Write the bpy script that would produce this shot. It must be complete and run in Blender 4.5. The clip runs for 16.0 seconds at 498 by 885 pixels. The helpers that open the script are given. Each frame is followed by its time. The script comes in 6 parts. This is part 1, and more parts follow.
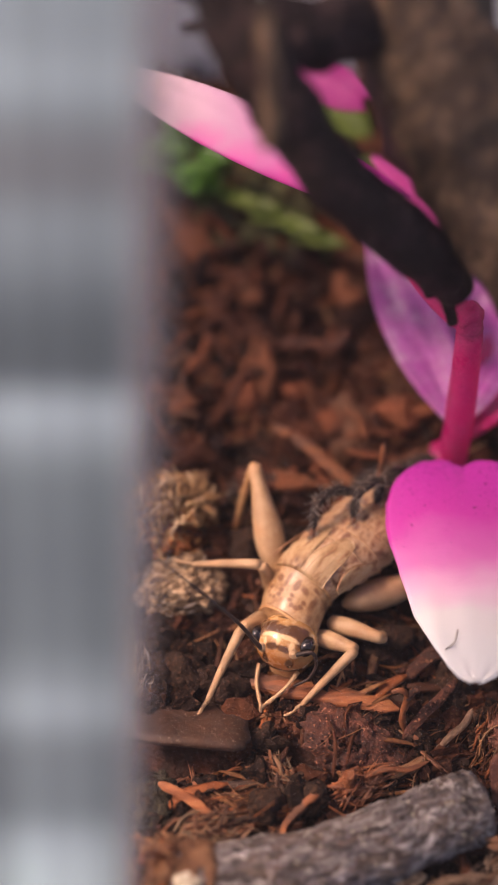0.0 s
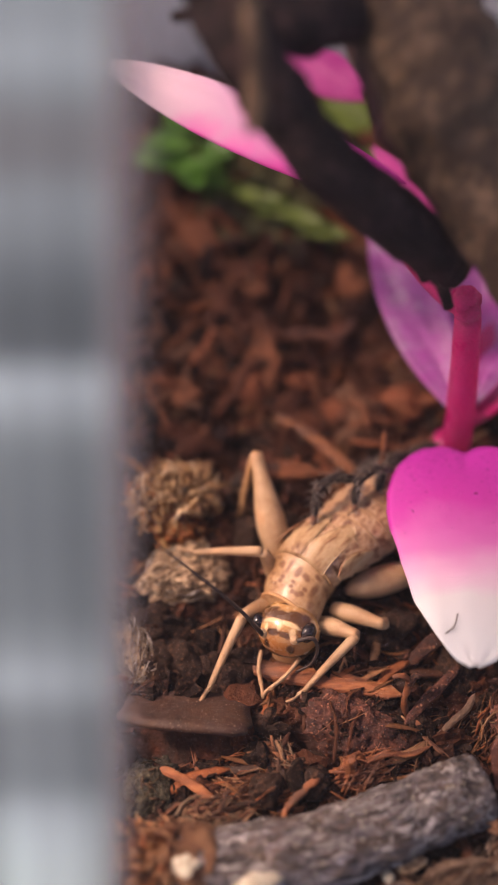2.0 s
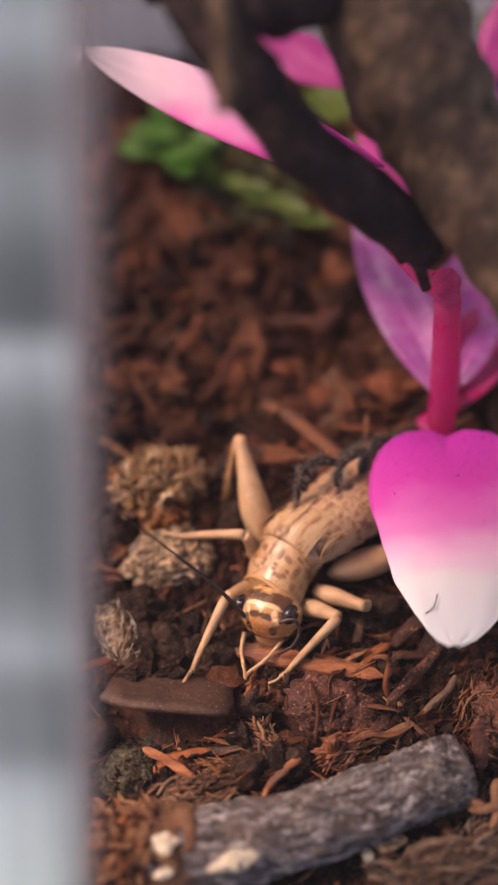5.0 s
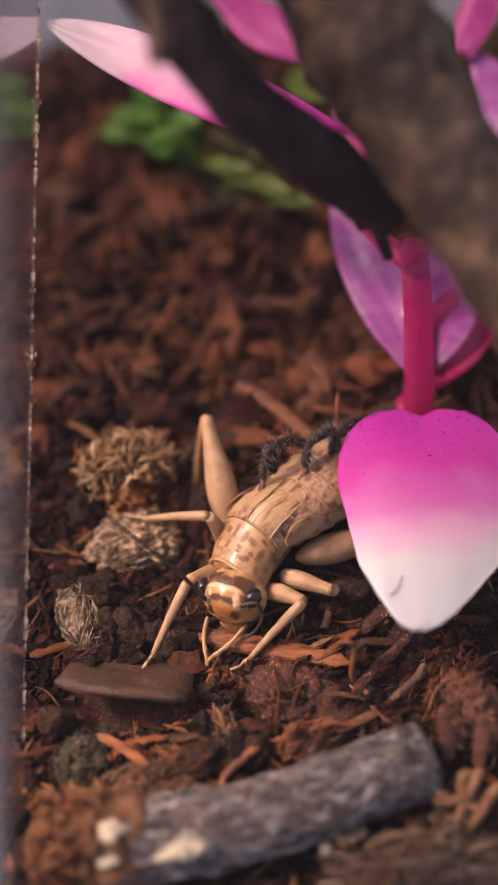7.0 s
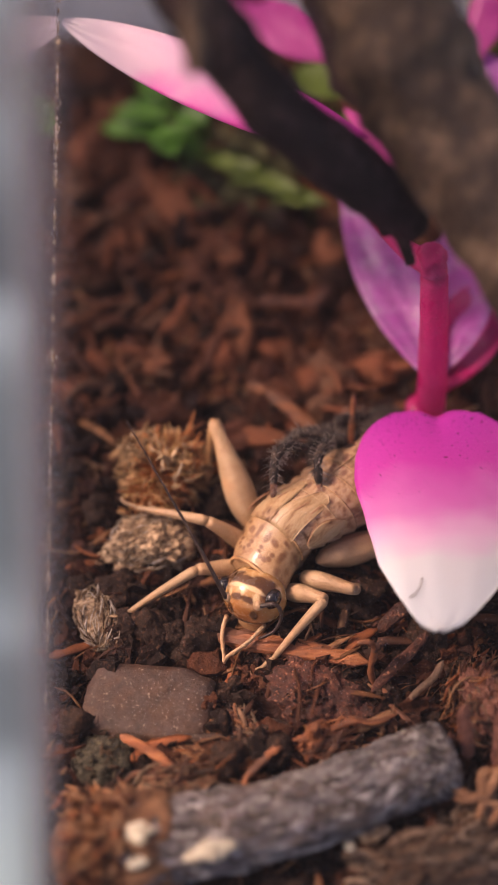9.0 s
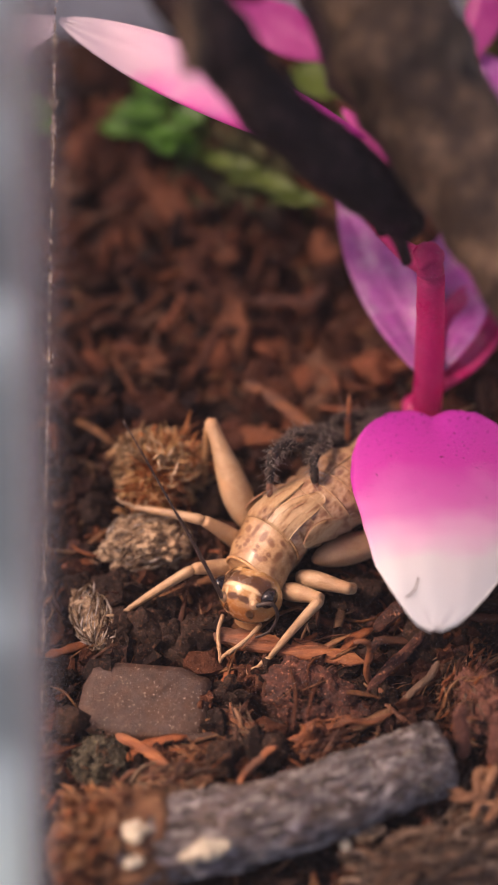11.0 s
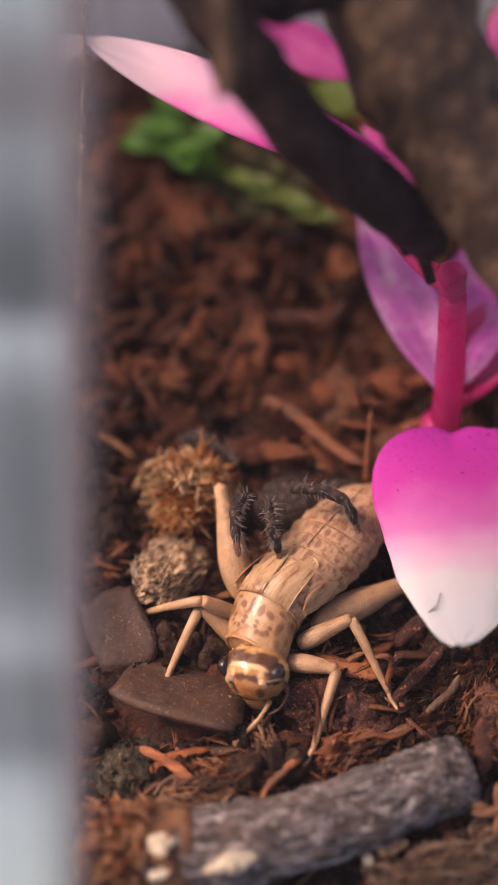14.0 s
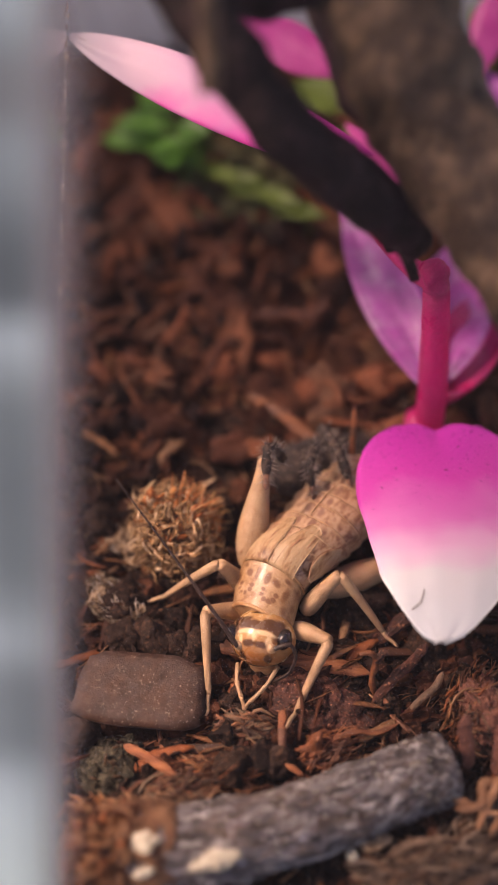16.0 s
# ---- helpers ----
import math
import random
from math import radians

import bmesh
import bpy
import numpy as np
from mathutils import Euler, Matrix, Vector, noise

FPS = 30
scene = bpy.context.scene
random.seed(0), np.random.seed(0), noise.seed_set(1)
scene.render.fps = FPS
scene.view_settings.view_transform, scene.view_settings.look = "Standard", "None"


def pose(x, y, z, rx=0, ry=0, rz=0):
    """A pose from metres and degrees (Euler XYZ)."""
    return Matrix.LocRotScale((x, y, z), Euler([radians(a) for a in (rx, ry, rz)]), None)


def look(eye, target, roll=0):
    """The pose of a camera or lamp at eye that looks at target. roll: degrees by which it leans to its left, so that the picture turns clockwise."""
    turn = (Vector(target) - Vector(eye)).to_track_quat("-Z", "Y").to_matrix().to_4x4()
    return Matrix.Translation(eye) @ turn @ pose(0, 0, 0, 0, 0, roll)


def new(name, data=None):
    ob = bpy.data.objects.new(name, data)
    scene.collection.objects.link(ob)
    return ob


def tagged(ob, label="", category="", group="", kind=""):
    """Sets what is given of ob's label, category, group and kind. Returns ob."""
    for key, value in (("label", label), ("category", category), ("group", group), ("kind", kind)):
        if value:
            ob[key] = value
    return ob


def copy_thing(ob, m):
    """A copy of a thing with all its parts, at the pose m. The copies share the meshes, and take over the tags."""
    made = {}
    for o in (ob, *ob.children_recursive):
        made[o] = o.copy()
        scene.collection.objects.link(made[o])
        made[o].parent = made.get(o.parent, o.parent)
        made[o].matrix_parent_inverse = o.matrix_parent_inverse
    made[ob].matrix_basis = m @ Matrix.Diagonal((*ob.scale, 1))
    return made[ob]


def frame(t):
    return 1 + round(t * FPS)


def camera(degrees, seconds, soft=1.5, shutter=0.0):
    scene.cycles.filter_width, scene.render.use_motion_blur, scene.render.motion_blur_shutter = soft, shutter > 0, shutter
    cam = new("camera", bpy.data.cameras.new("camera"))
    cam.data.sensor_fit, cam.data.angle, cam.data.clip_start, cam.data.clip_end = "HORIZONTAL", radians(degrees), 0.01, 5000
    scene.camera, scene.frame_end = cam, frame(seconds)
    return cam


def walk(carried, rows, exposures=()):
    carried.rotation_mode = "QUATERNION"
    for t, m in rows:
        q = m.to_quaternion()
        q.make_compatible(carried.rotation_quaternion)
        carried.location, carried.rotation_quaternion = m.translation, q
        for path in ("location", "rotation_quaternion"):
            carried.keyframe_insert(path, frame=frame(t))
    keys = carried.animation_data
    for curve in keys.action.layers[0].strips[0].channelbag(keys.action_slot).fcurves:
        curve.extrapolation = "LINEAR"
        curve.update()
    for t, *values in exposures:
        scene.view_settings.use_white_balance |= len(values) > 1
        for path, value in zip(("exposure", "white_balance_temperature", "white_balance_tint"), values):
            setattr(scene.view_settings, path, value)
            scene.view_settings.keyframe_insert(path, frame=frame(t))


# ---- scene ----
cam = camera(26.0, 16.0, soft=1.0)
PATH = [
    (0.0, pose(-0.00497, -0.02820, 0.07667, 33.487, -1.635, -0.457)),
    (0.5, pose(-0.00455, -0.02824, 0.07639, 33.453, -1.101, -0.324)),
    (1.0, pose(-0.00473, -0.02920, 0.07689, 33.665, -1.096, -0.295)),
    (1.5, pose(-0.00331, -0.02969, 0.07646, 33.877, -0.475, -0.046)),
    (2.0, pose(-0.00268, -0.02973, 0.07626, 33.912, 0.051, 0.011)),
    (2.5, pose(-0.00251, -0.03003, 0.07633, 34.015, 0.166, 0.087)),
    (3.0, pose(-0.00195, -0.03014, 0.07592, 34.026, 0.007, 0.068)),
    (3.5, pose(-0.00204, -0.03017, 0.07576, 34.000, -0.000, -0.000)),
    (4.0, pose(-0.00174, -0.03014, 0.07557, 33.976, 0.068, 0.005)),
    (4.2, pose(-0.00100, -0.03035, 0.07594, 33.907, 0.439, -0.038)),
    (6.3, pose(-0.00006, -0.03234, 0.07577, 34.518, 0.842, 0.582)),
    (6.5, pose(0.00143, -0.03264, 0.07473, 34.687, 1.241, 0.800)),
    (7.0, pose(0.00529, -0.03174, 0.07219, 34.781, 2.672, 1.450)),
    (7.5, pose(0.00482, -0.03169, 0.07255, 34.671, 2.886, 1.470)),
    (8.0, pose(0.00176, -0.03115, 0.07378, 33.915, 1.210, 0.417)),
    (8.5, pose(0.00169, -0.03103, 0.07359, 33.851, 1.161, 0.413)),
    (9.0, pose(0.00166, -0.03100, 0.07349, 33.868, 1.256, 0.471)),
    (11.5, pose(0.00167, -0.03098, 0.07357, 33.803, 1.010, 0.446)),
    (12.0, pose(0.00098, -0.03098, 0.07393, 33.864, 0.987, 0.468)),
    (12.5, pose(0.00054, -0.03107, 0.07429, 33.993, 0.926, 0.539)),
    (13.0, pose(0.00061, -0.03125, 0.07428, 34.206, 0.922, 0.597)),
    (13.5, pose(0.00017, -0.03094, 0.07427, 34.244, 0.925, 0.663)),
    (14.0, pose(0.00002, -0.03096, 0.07448, 34.230, 0.876, 0.689)),
    (14.5, pose(0.00011, -0.03077, 0.07420, 34.175, 0.861, 0.648)),
    (15.0, pose(0.00024, -0.03073, 0.07403, 34.170, 0.887, 0.649)),
    (15.5, pose(0.00010, -0.03070, 0.07417, 34.087, 0.631, 0.488)),
    (16.0, pose(0.00008, -0.03095, 0.07447, 34.086, 0.260, 0.171)),
]
walk(cam, PATH, exposures=[(0.0, 0.2, 7700, 36), (16.0, 0.2, 7700, 36)])
# close-up lens: shallow focus on the cricket
cam.data.dof.use_dof = True
cam.data.dof.focus_distance = 0.0770
cam.data.dof.aperture_fstop = 17.0

# ---- world and sun ----
world = bpy.data.worlds.new("world")
scene.world = world
world.use_nodes = True
wt = world.node_tree
sky = wt.nodes.new("ShaderNodeTexSky")
sky.sky_type, sky.sun_disc = "NISHITA", False
sky.sun_elevation, sky.sun_rotation = radians(47), radians(281)
wt.links.new(sky.outputs[0], wt.nodes["Background"].inputs[0])
wt.nodes["Background"].inputs[1].default_value = 0.155
sun = new("sun", bpy.data.lights.new("sun", "SUN"))
sun.data.energy, sun.data.angle, sun.data.color = 2.4, radians(7), (1.0, 0.87, 0.71)
sun.matrix_basis = look((-0.2, 0.05, 0.22), (0, 0.01, 0))


# ---- materials ----
def material(name, colours, size=1.0, rough=0.7, bump=0.4, grain=0.25, rand=0.0, stretch=(1, 1, 1), spec=0.4,
             island=False, palette=None, translucent=0.0, metal=0.0, coat=0.0, detail=6.0):
    """A procedural surface. colours: (position, rgb) stops over a noise whose features are size mm across;
    grain: size in mm of the fine relief; rand: spread of brightness from piece to piece."""
    m = bpy.data.materials.new(name)
    m.use_nodes = True
    t = m.node_tree
    p = t.nodes["Principled BSDF"]
    co = t.nodes.new("ShaderNodeTexCoord")
    mp = t.nodes.new("ShaderNodeMapping")
    mp.inputs["Scale"].default_value = [1000.0 * k for k in stretch]
    t.links.new(co.outputs["Object"], mp.inputs[0])
    n1 = t.nodes.new("ShaderNodeTexNoise")
    n1.inputs["Scale"].default_value, n1.inputs["Detail"].default_value = 1.0 / size, detail
    n1.inputs["Roughness"].default_value = 0.62
    t.links.new(mp.outputs[0], n1.inputs["Vector"])
    ramp = t.nodes.new("ShaderNodeValToRGB")
    e = ramp.color_ramp.elements
    while len(e) < len(colours):
        e.new(0.5)
    for k, (at, c) in zip(e, colours):
        k.position, k.color = at, (*c, 1)
    t.links.new(n1.outputs["Fac"], ramp.inputs[0])
    col = ramp.outputs[0]
    if palette:
        gi = t.nodes.new("ShaderNodeNewGeometry") if island else t.nodes.new("ShaderNodeObjectInfo")
        pr = t.nodes.new("ShaderNodeValToRGB")
        pr.color_ramp.interpolation = "CONSTANT"
        pe = pr.color_ramp.elements
        while len(pe) < len(palette):
            pe.new(0.5)
        for k, (el, c) in enumerate(zip(pe, palette)):
            el.position, el.color = k / len(palette), (*c, 1)
        t.links.new(gi.outputs["Random Per Island" if island else "Random"], pr.inputs[0])
        pm = t.nodes.new("ShaderNodeMix")
        pm.data_type, pm.blend_type = "RGBA", "MULTIPLY"
        pm.inputs["Factor"].default_value = 1.0
        t.links.new(col, pm.inputs["A"])
        t.links.new(pr.outputs[0], pm.inputs["B"])
        col = pm.outputs["Result"]
    n2 = t.nodes.new("ShaderNodeTexNoise")
    n2.inputs["Scale"].default_value, n2.inputs["Detail"].default_value = 1.0 / grain, 4.0
    t.links.new(mp.outputs[0], n2.inputs["Vector"])
    if rand:
        src = t.nodes.new("ShaderNodeNewGeometry").outputs["Random Per Island"] if island else t.nodes.new("ShaderNodeObjectInfo").outputs["Random"]
        mr = t.nodes.new("ShaderNodeMapRange")
        mr.inputs["To Min"].default_value, mr.inputs["To Max"].default_value = 1 - rand, 1 + rand
        t.links.new(src, mr.inputs[0])
        hsv = t.nodes.new("ShaderNodeHueSaturation")
        t.links.new(mr.outputs[0], hsv.inputs["Value"])
        t.links.new(col, hsv.inputs["Color"])
        col = hsv.outputs[0]
    mix = t.nodes.new("ShaderNodeMix")
    mix.data_type, mix.blend_type = "RGBA", "MULTIPLY"
    mix.inputs["Factor"].default_value = 0.35
    t.links.new(col, mix.inputs["A"])
    t.links.new(n2.outputs["Fac"], mix.inputs["B"])
    t.links.new(mix.outputs["Result"], p.inputs["Base Color"])
    r2 = t.nodes.new("ShaderNodeMapRange")
    r2.inputs["To Min"].default_value, r2.inputs["To Max"].default_value = max(rough - 0.15, 0.03), min(rough + 0.15, 1)
    t.links.new(n1.outputs["Fac"], r2.inputs[0])
    t.links.new(r2.outputs[0], p.inputs["Roughness"])
    p.inputs["Specular IOR Level"].default_value = spec
    p.inputs["Metallic"].default_value = metal
    p.inputs["Coat Weight"].default_value = coat
    p.inputs["Coat Roughness"].default_value = 0.2
    if bump:
        b = t.nodes.new("ShaderNodeBump")
        b.inputs["Strength"].default_value, b.inputs["Distance"].default_value = bump, grain * 0.001
        t.links.new(n2.outputs["Fac"], b.inputs["Height"])
        t.links.new(b.outputs[0], p.inputs["Normal"])
    if translucent:
        tr = t.nodes.new("ShaderNodeBsdfTranslucent")
        t.links.new(mix.outputs["Result"], tr.inputs[0])
        ms = t.nodes.new("ShaderNodeMixShader")
        ms.inputs[0].default_value = translucent
        t.links.new(p.outputs[0], ms.inputs[1])
        t.links.new(tr.outputs[0], ms.inputs[2])
        t.links.new(ms.outputs[0], t.nodes["Material Output"].inputs[0])
    return m


def nodes_of(m):
    return m.node_tree, m.node_tree.nodes["Principled BSDF"]


SOIL = material("soil", [(0.3, (0.020, 0.008, 0.005)), (0.5, (0.050, 0.016, 0.009)), (0.7, (0.12, 0.036, 0.016))], size=2.2, rough=0.85, bump=0.9, grain=0.35)
GREYS = [(0.3, (0.35, 0.35, 0.35)), (0.5, (0.7, 0.7, 0.7)), (0.75, (1.0, 1.0, 1.0))]
CLOD = material("clod", GREYS, size=0.7, rough=0.85, bump=1.0, grain=0.2, rand=0.4, island=True,
                spec=0.15,
                palette=[(0.024, 0.011, 0.008), (0.040, 0.015, 0.011), (0.066, 0.022, 0.013), (0.019, 0.011, 0.009), (0.09, 0.031, 0.016), (0.033, 0.019, 0.014)])
FIBRE = material("fibre", GREYS, size=0.6, rough=0.65, bump=0.6, grain=0.1, rand=0.4, island=True,
                 spec=0.2,
                 palette=[(0.160, 0.048, 0.018), (0.256, 0.100, 0.036), (0.096, 0.032, 0.014), (0.352, 0.160, 0.072), (0.064, 0.024, 0.013), (0.248, 0.076, 0.027), (0.240, 0.128, 0.068)])
BARKBIT = material("bark_bits", GREYS, size=0.8, rough=0.75, bump=0.9, grain=0.16, rand=0.4, island=True, stretch=(1, 1, 1),
                   spec=0.2,
                   palette=[(0.071, 0.021, 0.012), (0.046, 0.015, 0.009), (0.108, 0.032, 0.015), (0.028, 0.011, 0.009), (0.083, 0.028, 0.015), (0.159, 0.052, 0.022), (0.036, 0.019, 0.014), (0.061, 0.019, 0.011)])
CHIP = material("bark_chip", [(0.3, (0.017, 0.008, 0.005)), (0.52, (0.044, 0.018, 0.009)), (0.8, (0.078, 0.034, 0.017))], size=0.9, rough=0.6, bump=0.6, grain=0.12, rand=0.2)
REDBARK = material("red_bark", [(0.3, (0.031, 0.010, 0.007)), (0.55, (0.081, 0.025, 0.014)), (0.8, (0.170, 0.057, 0.029))], size=0.8, rough=0.75, bump=1.0, grain=0.22, rand=0.2)
RUST = material("rust_bark", [(0.3, (0.07, 0.024, 0.016)), (0.5, (0.19, 0.07, 0.045)), (0.75, (0.36, 0.16, 0.10))], size=0.9, rough=0.75, bump=1.0, grain=0.22, rand=0.2)
ENDBARK = material("end_bark", [(0.3, (0.056, 0.023, 0.010)), (0.5, (0.146, 0.062, 0.027)), (0.75, (0.225, 0.125, 0.064))], size=1.4, rough=0.75, bump=1.0, grain=0.25)
SPLINT = material("split_wood", [(0.3, (0.096, 0.029, 0.012)), (0.55, (0.240, 0.078, 0.028)), (0.8, (0.403, 0.167, 0.065))], size=0.8, rough=0.6, bump=0.7, grain=0.15, rand=0.35, stretch=(0.22, 1, 1))
PALE = material("pale_cork", [(0.34, (0.050, 0.028, 0.017)), (0.46, (0.250, 0.154, 0.087)), (0.56, (0.450, 0.301, 0.179)), (0.75, (0.675, 0.499, 0.320))], size=0.4, rough=0.85, bump=1.0, grain=0.45, stretch=(0.5, 1, 1))
GREYWOOD = material("weathered_wood", [(0.32, (0.024, 0.019, 0.019)), (0.44, (0.062, 0.050, 0.050)), (0.54, (0.108, 0.095, 0.099)), (0.64, (0.190, 0.173, 0.185)), (0.78, (0.396, 0.370, 0.378))], size=0.42, rough=0.6, bump=1.0, grain=0.25, stretch=(0.25, 1, 1))
GREYGRAIN = material("weathered_grain", GREYS, size=0.5, rough=0.7, bump=0.6, grain=0.1, rand=0.3, island=True, spec=0.2,
                     palette=[(0.066, 0.056, 0.056), (0.190, 0.174, 0.185), (0.124, 0.091, 0.073), (0.337, 0.322, 0.329), (0.087, 0.077, 0.079), (0.264, 0.237, 0.236), (0.484, 0.461, 0.448), (0.147, 0.119, 0.105)])
LICHEN = material("pale_crust", [(0.3, (0.248, 0.215, 0.153)), (0.45, (0.440, 0.403, 0.306)), (0.65, (0.593, 0.562, 0.459))], size=0.5, rough=0.8, bump=0.7, grain=0.2)
DARKBARK = material("dark_bark", [(0.3, (0.027, 0.018, 0.013)), (0.5, (0.068, 0.042, 0.026)), (0.62, (0.168, 0.108, 0.067)), (0.78, (0.336, 0.217, 0.134))], size=1.5, spec=0.3, rough=0.65, bump=0.9, grain=0.5, stretch=(1, 1, 0.4))
BLACKBARK = material("black_bark", [(0.35, (0.009, 0.005, 0.005)), (0.55, (0.022, 0.013, 0.014)), (0.78, (0.096, 0.057, 0.051))], size=1.8, spec=0.2, rough=0.7, bump=0.9, grain=0.5)
TUFT = material("tuft_fibre", [(0.3, (0.850, 0.828, 0.693)), (0.7, (0.850, 0.850, 0.850))], size=0.6, rough=0.65, bump=0.6, grain=0.1, rand=0.35, island=True, translucent=0.35,
                palette=[(0.850, 0.276, 0.081), (0.850, 0.373, 0.127), (0.562, 0.179, 0.058), (0.850, 0.511, 0.219), (0.749, 0.290, 0.104), (0.780, 0.442, 0.219), (0.343, 0.117, 0.046)])
BARKLUMP = material("bark_lump", GREYS, size=1.2, rough=0.8, bump=0.9, grain=0.3, rand=0.35, island=True, spec=0.15,
                    palette=[(0.179, 0.062, 0.034), (0.123, 0.046, 0.028), (0.235, 0.088, 0.046), (0.157, 0.075, 0.046), (0.101, 0.037, 0.023), (0.202, 0.068, 0.035)])
CORKSTRAND = material("cork_strand", GREYS, size=0.6, rough=0.8, bump=0.5, grain=0.1, rand=0.35, island=True, spec=0.15,
                      palette=[(0.42, 0.29, 0.18), (0.30, 0.19, 0.11), (0.52, 0.39, 0.26), (0.17, 0.10, 0.06), (0.44, 0.34, 0.25), (0.48, 0.40, 0.33)])
STRING = material("bark_string", GREYS, size=0.6, rough=0.7, bump=0.6, grain=0.1, rand=0.4, island=True,
                  palette=[(0.246, 0.089, 0.038), (0.123, 0.054, 0.031), (0.345, 0.131, 0.056), (0.074, 0.036, 0.021), (0.161, 0.101, 0.060), (0.246, 0.131, 0.071)])
STRAWCURL = material("straw_curl", GREYS, size=0.6, rough=0.75, bump=0.5, grain=0.1, rand=0.35, island=True, spec=0.2,
                     palette=[(0.662, 0.397, 0.193), (0.497, 0.285, 0.138), (0.773, 0.492, 0.262), (0.331, 0.175, 0.083), (0.607, 0.333, 0.152), (0.846, 0.588, 0.359)])
ROOT = material("pale_root", [(0.3, (0.160, 0.064, 0.028)), (0.55, (0.330, 0.153, 0.072)), (0.8, (0.500, 0.272, 0.144))], size=0.9, rough=0.65, bump=0.6, grain=0.15, rand=0.25)
STRIPBARK = material("strip_bark", [(0.3, (0.04, 0.024, 0.016)), (0.5, (0.11, 0.068, 0.046)), (0.75, (0.22, 0.145, 0.10))], size=0.8, rough=0.8, bump=1.0, grain=0.2, rand=0.2, stretch=(0.3, 1, 1))
TWIG = material("brown_twig", [(0.3, (0.06, 0.035, 0.022)), (0.7, (0.22, 0.13, 0.08))], size=1.2, rough=0.7, bump=0.6, grain=0.3)
CRICKET = material("cricket_skin", [(0.30, (0.150, 0.066, 0.028)), (0.34, (0.227, 0.106, 0.046)), (0.43, (0.347, 0.202, 0.099)), (0.51, (0.431, 0.277, 0.150)), (0.75, (0.499, 0.341, 0.198))], size=0.6, stretch=(0.850, 0.329, 0.800), rough=0.38, bump=0.25, grain=0.1, coat=0.1, detail=3.0)
LEGSKIN = material("cricket_leg", [(0.3, (0.366, 0.206, 0.106)), (0.55, (0.450, 0.284, 0.158)), (0.8, (0.504, 0.344, 0.205))], size=1.2, rough=0.46, bump=0.6, grain=0.14, coat=0.1)
TIBIA = material("cricket_tibia", [(0.3, (0.379, 0.178, 0.070)), (0.7, (0.560, 0.324, 0.154))], size=0.8, rough=0.45, bump=0.3, grain=0.1)
EYE = material("eye", [(0.3, (0.006, 0.004, 0.004)), (0.7, (0.02, 0.011, 0.009))], size=0.8, rough=0.2, bump=0.1, grain=0.05, coat=0.7)
FEELER = material("feeler", [(0.3, (0.028, 0.016, 0.013)), (0.7, (0.056, 0.032, 0.025))], size=0.5, rough=0.5, bump=0.2, grain=0.1)
SPIDER = material("spider_hair", [(0.3, (0.012, 0.010, 0.011)), (0.5, (0.036, 0.027, 0.025)), (0.62, (0.09, 0.06, 0.046)), (0.8, (0.16, 0.125, 0.11))], size=0.5, spec=0.2, rough=0.75, bump=0.7, grain=0.1)
BRISTLE = material("bristle", [(0.3, (0.18, 0.145, 0.125)), (0.7, (0.44, 0.37, 0.33))], size=0.5, rough=0.5, bump=0.0, grain=0.1)
SPIDERTIP = material("spider_foot", [(0.3, (0.10, 0.04, 0.025)), (0.7, (0.32, 0.15, 0.09))], size=0.4, rough=0.6, bump=0.5, grain=0.1)
STEM = material("pink_plastic", [(0.3, (0.850, 0.042, 0.298)), (0.7, (0.850, 0.131, 0.414))], size=3.0, rough=0.3, bump=0.12, grain=0.2, translucent=0.62, coat=0.4)
PURPLE = material("purple_petal", [(0.35, (0.68, 0.15, 0.62)), (0.55, (0.74, 0.26, 0.70)), (0.72, (0.84, 0.55, 0.84))], size=2.2, rough=0.2, bump=0.5, grain=0.6, translucent=0.55, coat=0.6)
PINK = material("pink_petal", [(0.3, (0.62, 0.05, 0.34)), (0.7, (0.78, 0.14, 0.47))], size=3.0, rough=0.4, bump=0.15, grain=0.3, translucent=0.4)
LEAF = material("green_leaf", [(0.3, (0.034, 0.121, 0.013)), (0.7, (0.101, 0.324, 0.029))], size=3.0, rough=0.4, bump=0.2, grain=0.4, translucent=0.3)
DULLLEAF = material("dull_leaf", [(0.3, (0.069, 0.114, 0.014)), (0.7, (0.163, 0.240, 0.030))], size=3.0, rough=0.45, bump=0.2, grain=0.4, translucent=0.25)
MOSS = material("olive_moss", [(0.3, (0.05, 0.05, 0.02)), (0.7, (0.17, 0.17, 0.07))], size=1.0, rough=0.8, bump=0.7, grain=0.3, rand=0.4, island=True)
TABLE = material("pale_table", [(0.3, (0.42, 0.42, 0.43)), (0.7, (0.55, 0.55, 0.56))], size=30.0, rough=0.5, bump=0.1, grain=0.5)
FROST = material("frosted_plastic", [(0.3, (0.660, 0.671, 0.682)), (0.7, (0.850, 0.850, 0.850))], size=2.2, rough=0.35, bump=0.1, grain=0.3, translucent=0.3, stretch=(1, 0.05, 0.05))


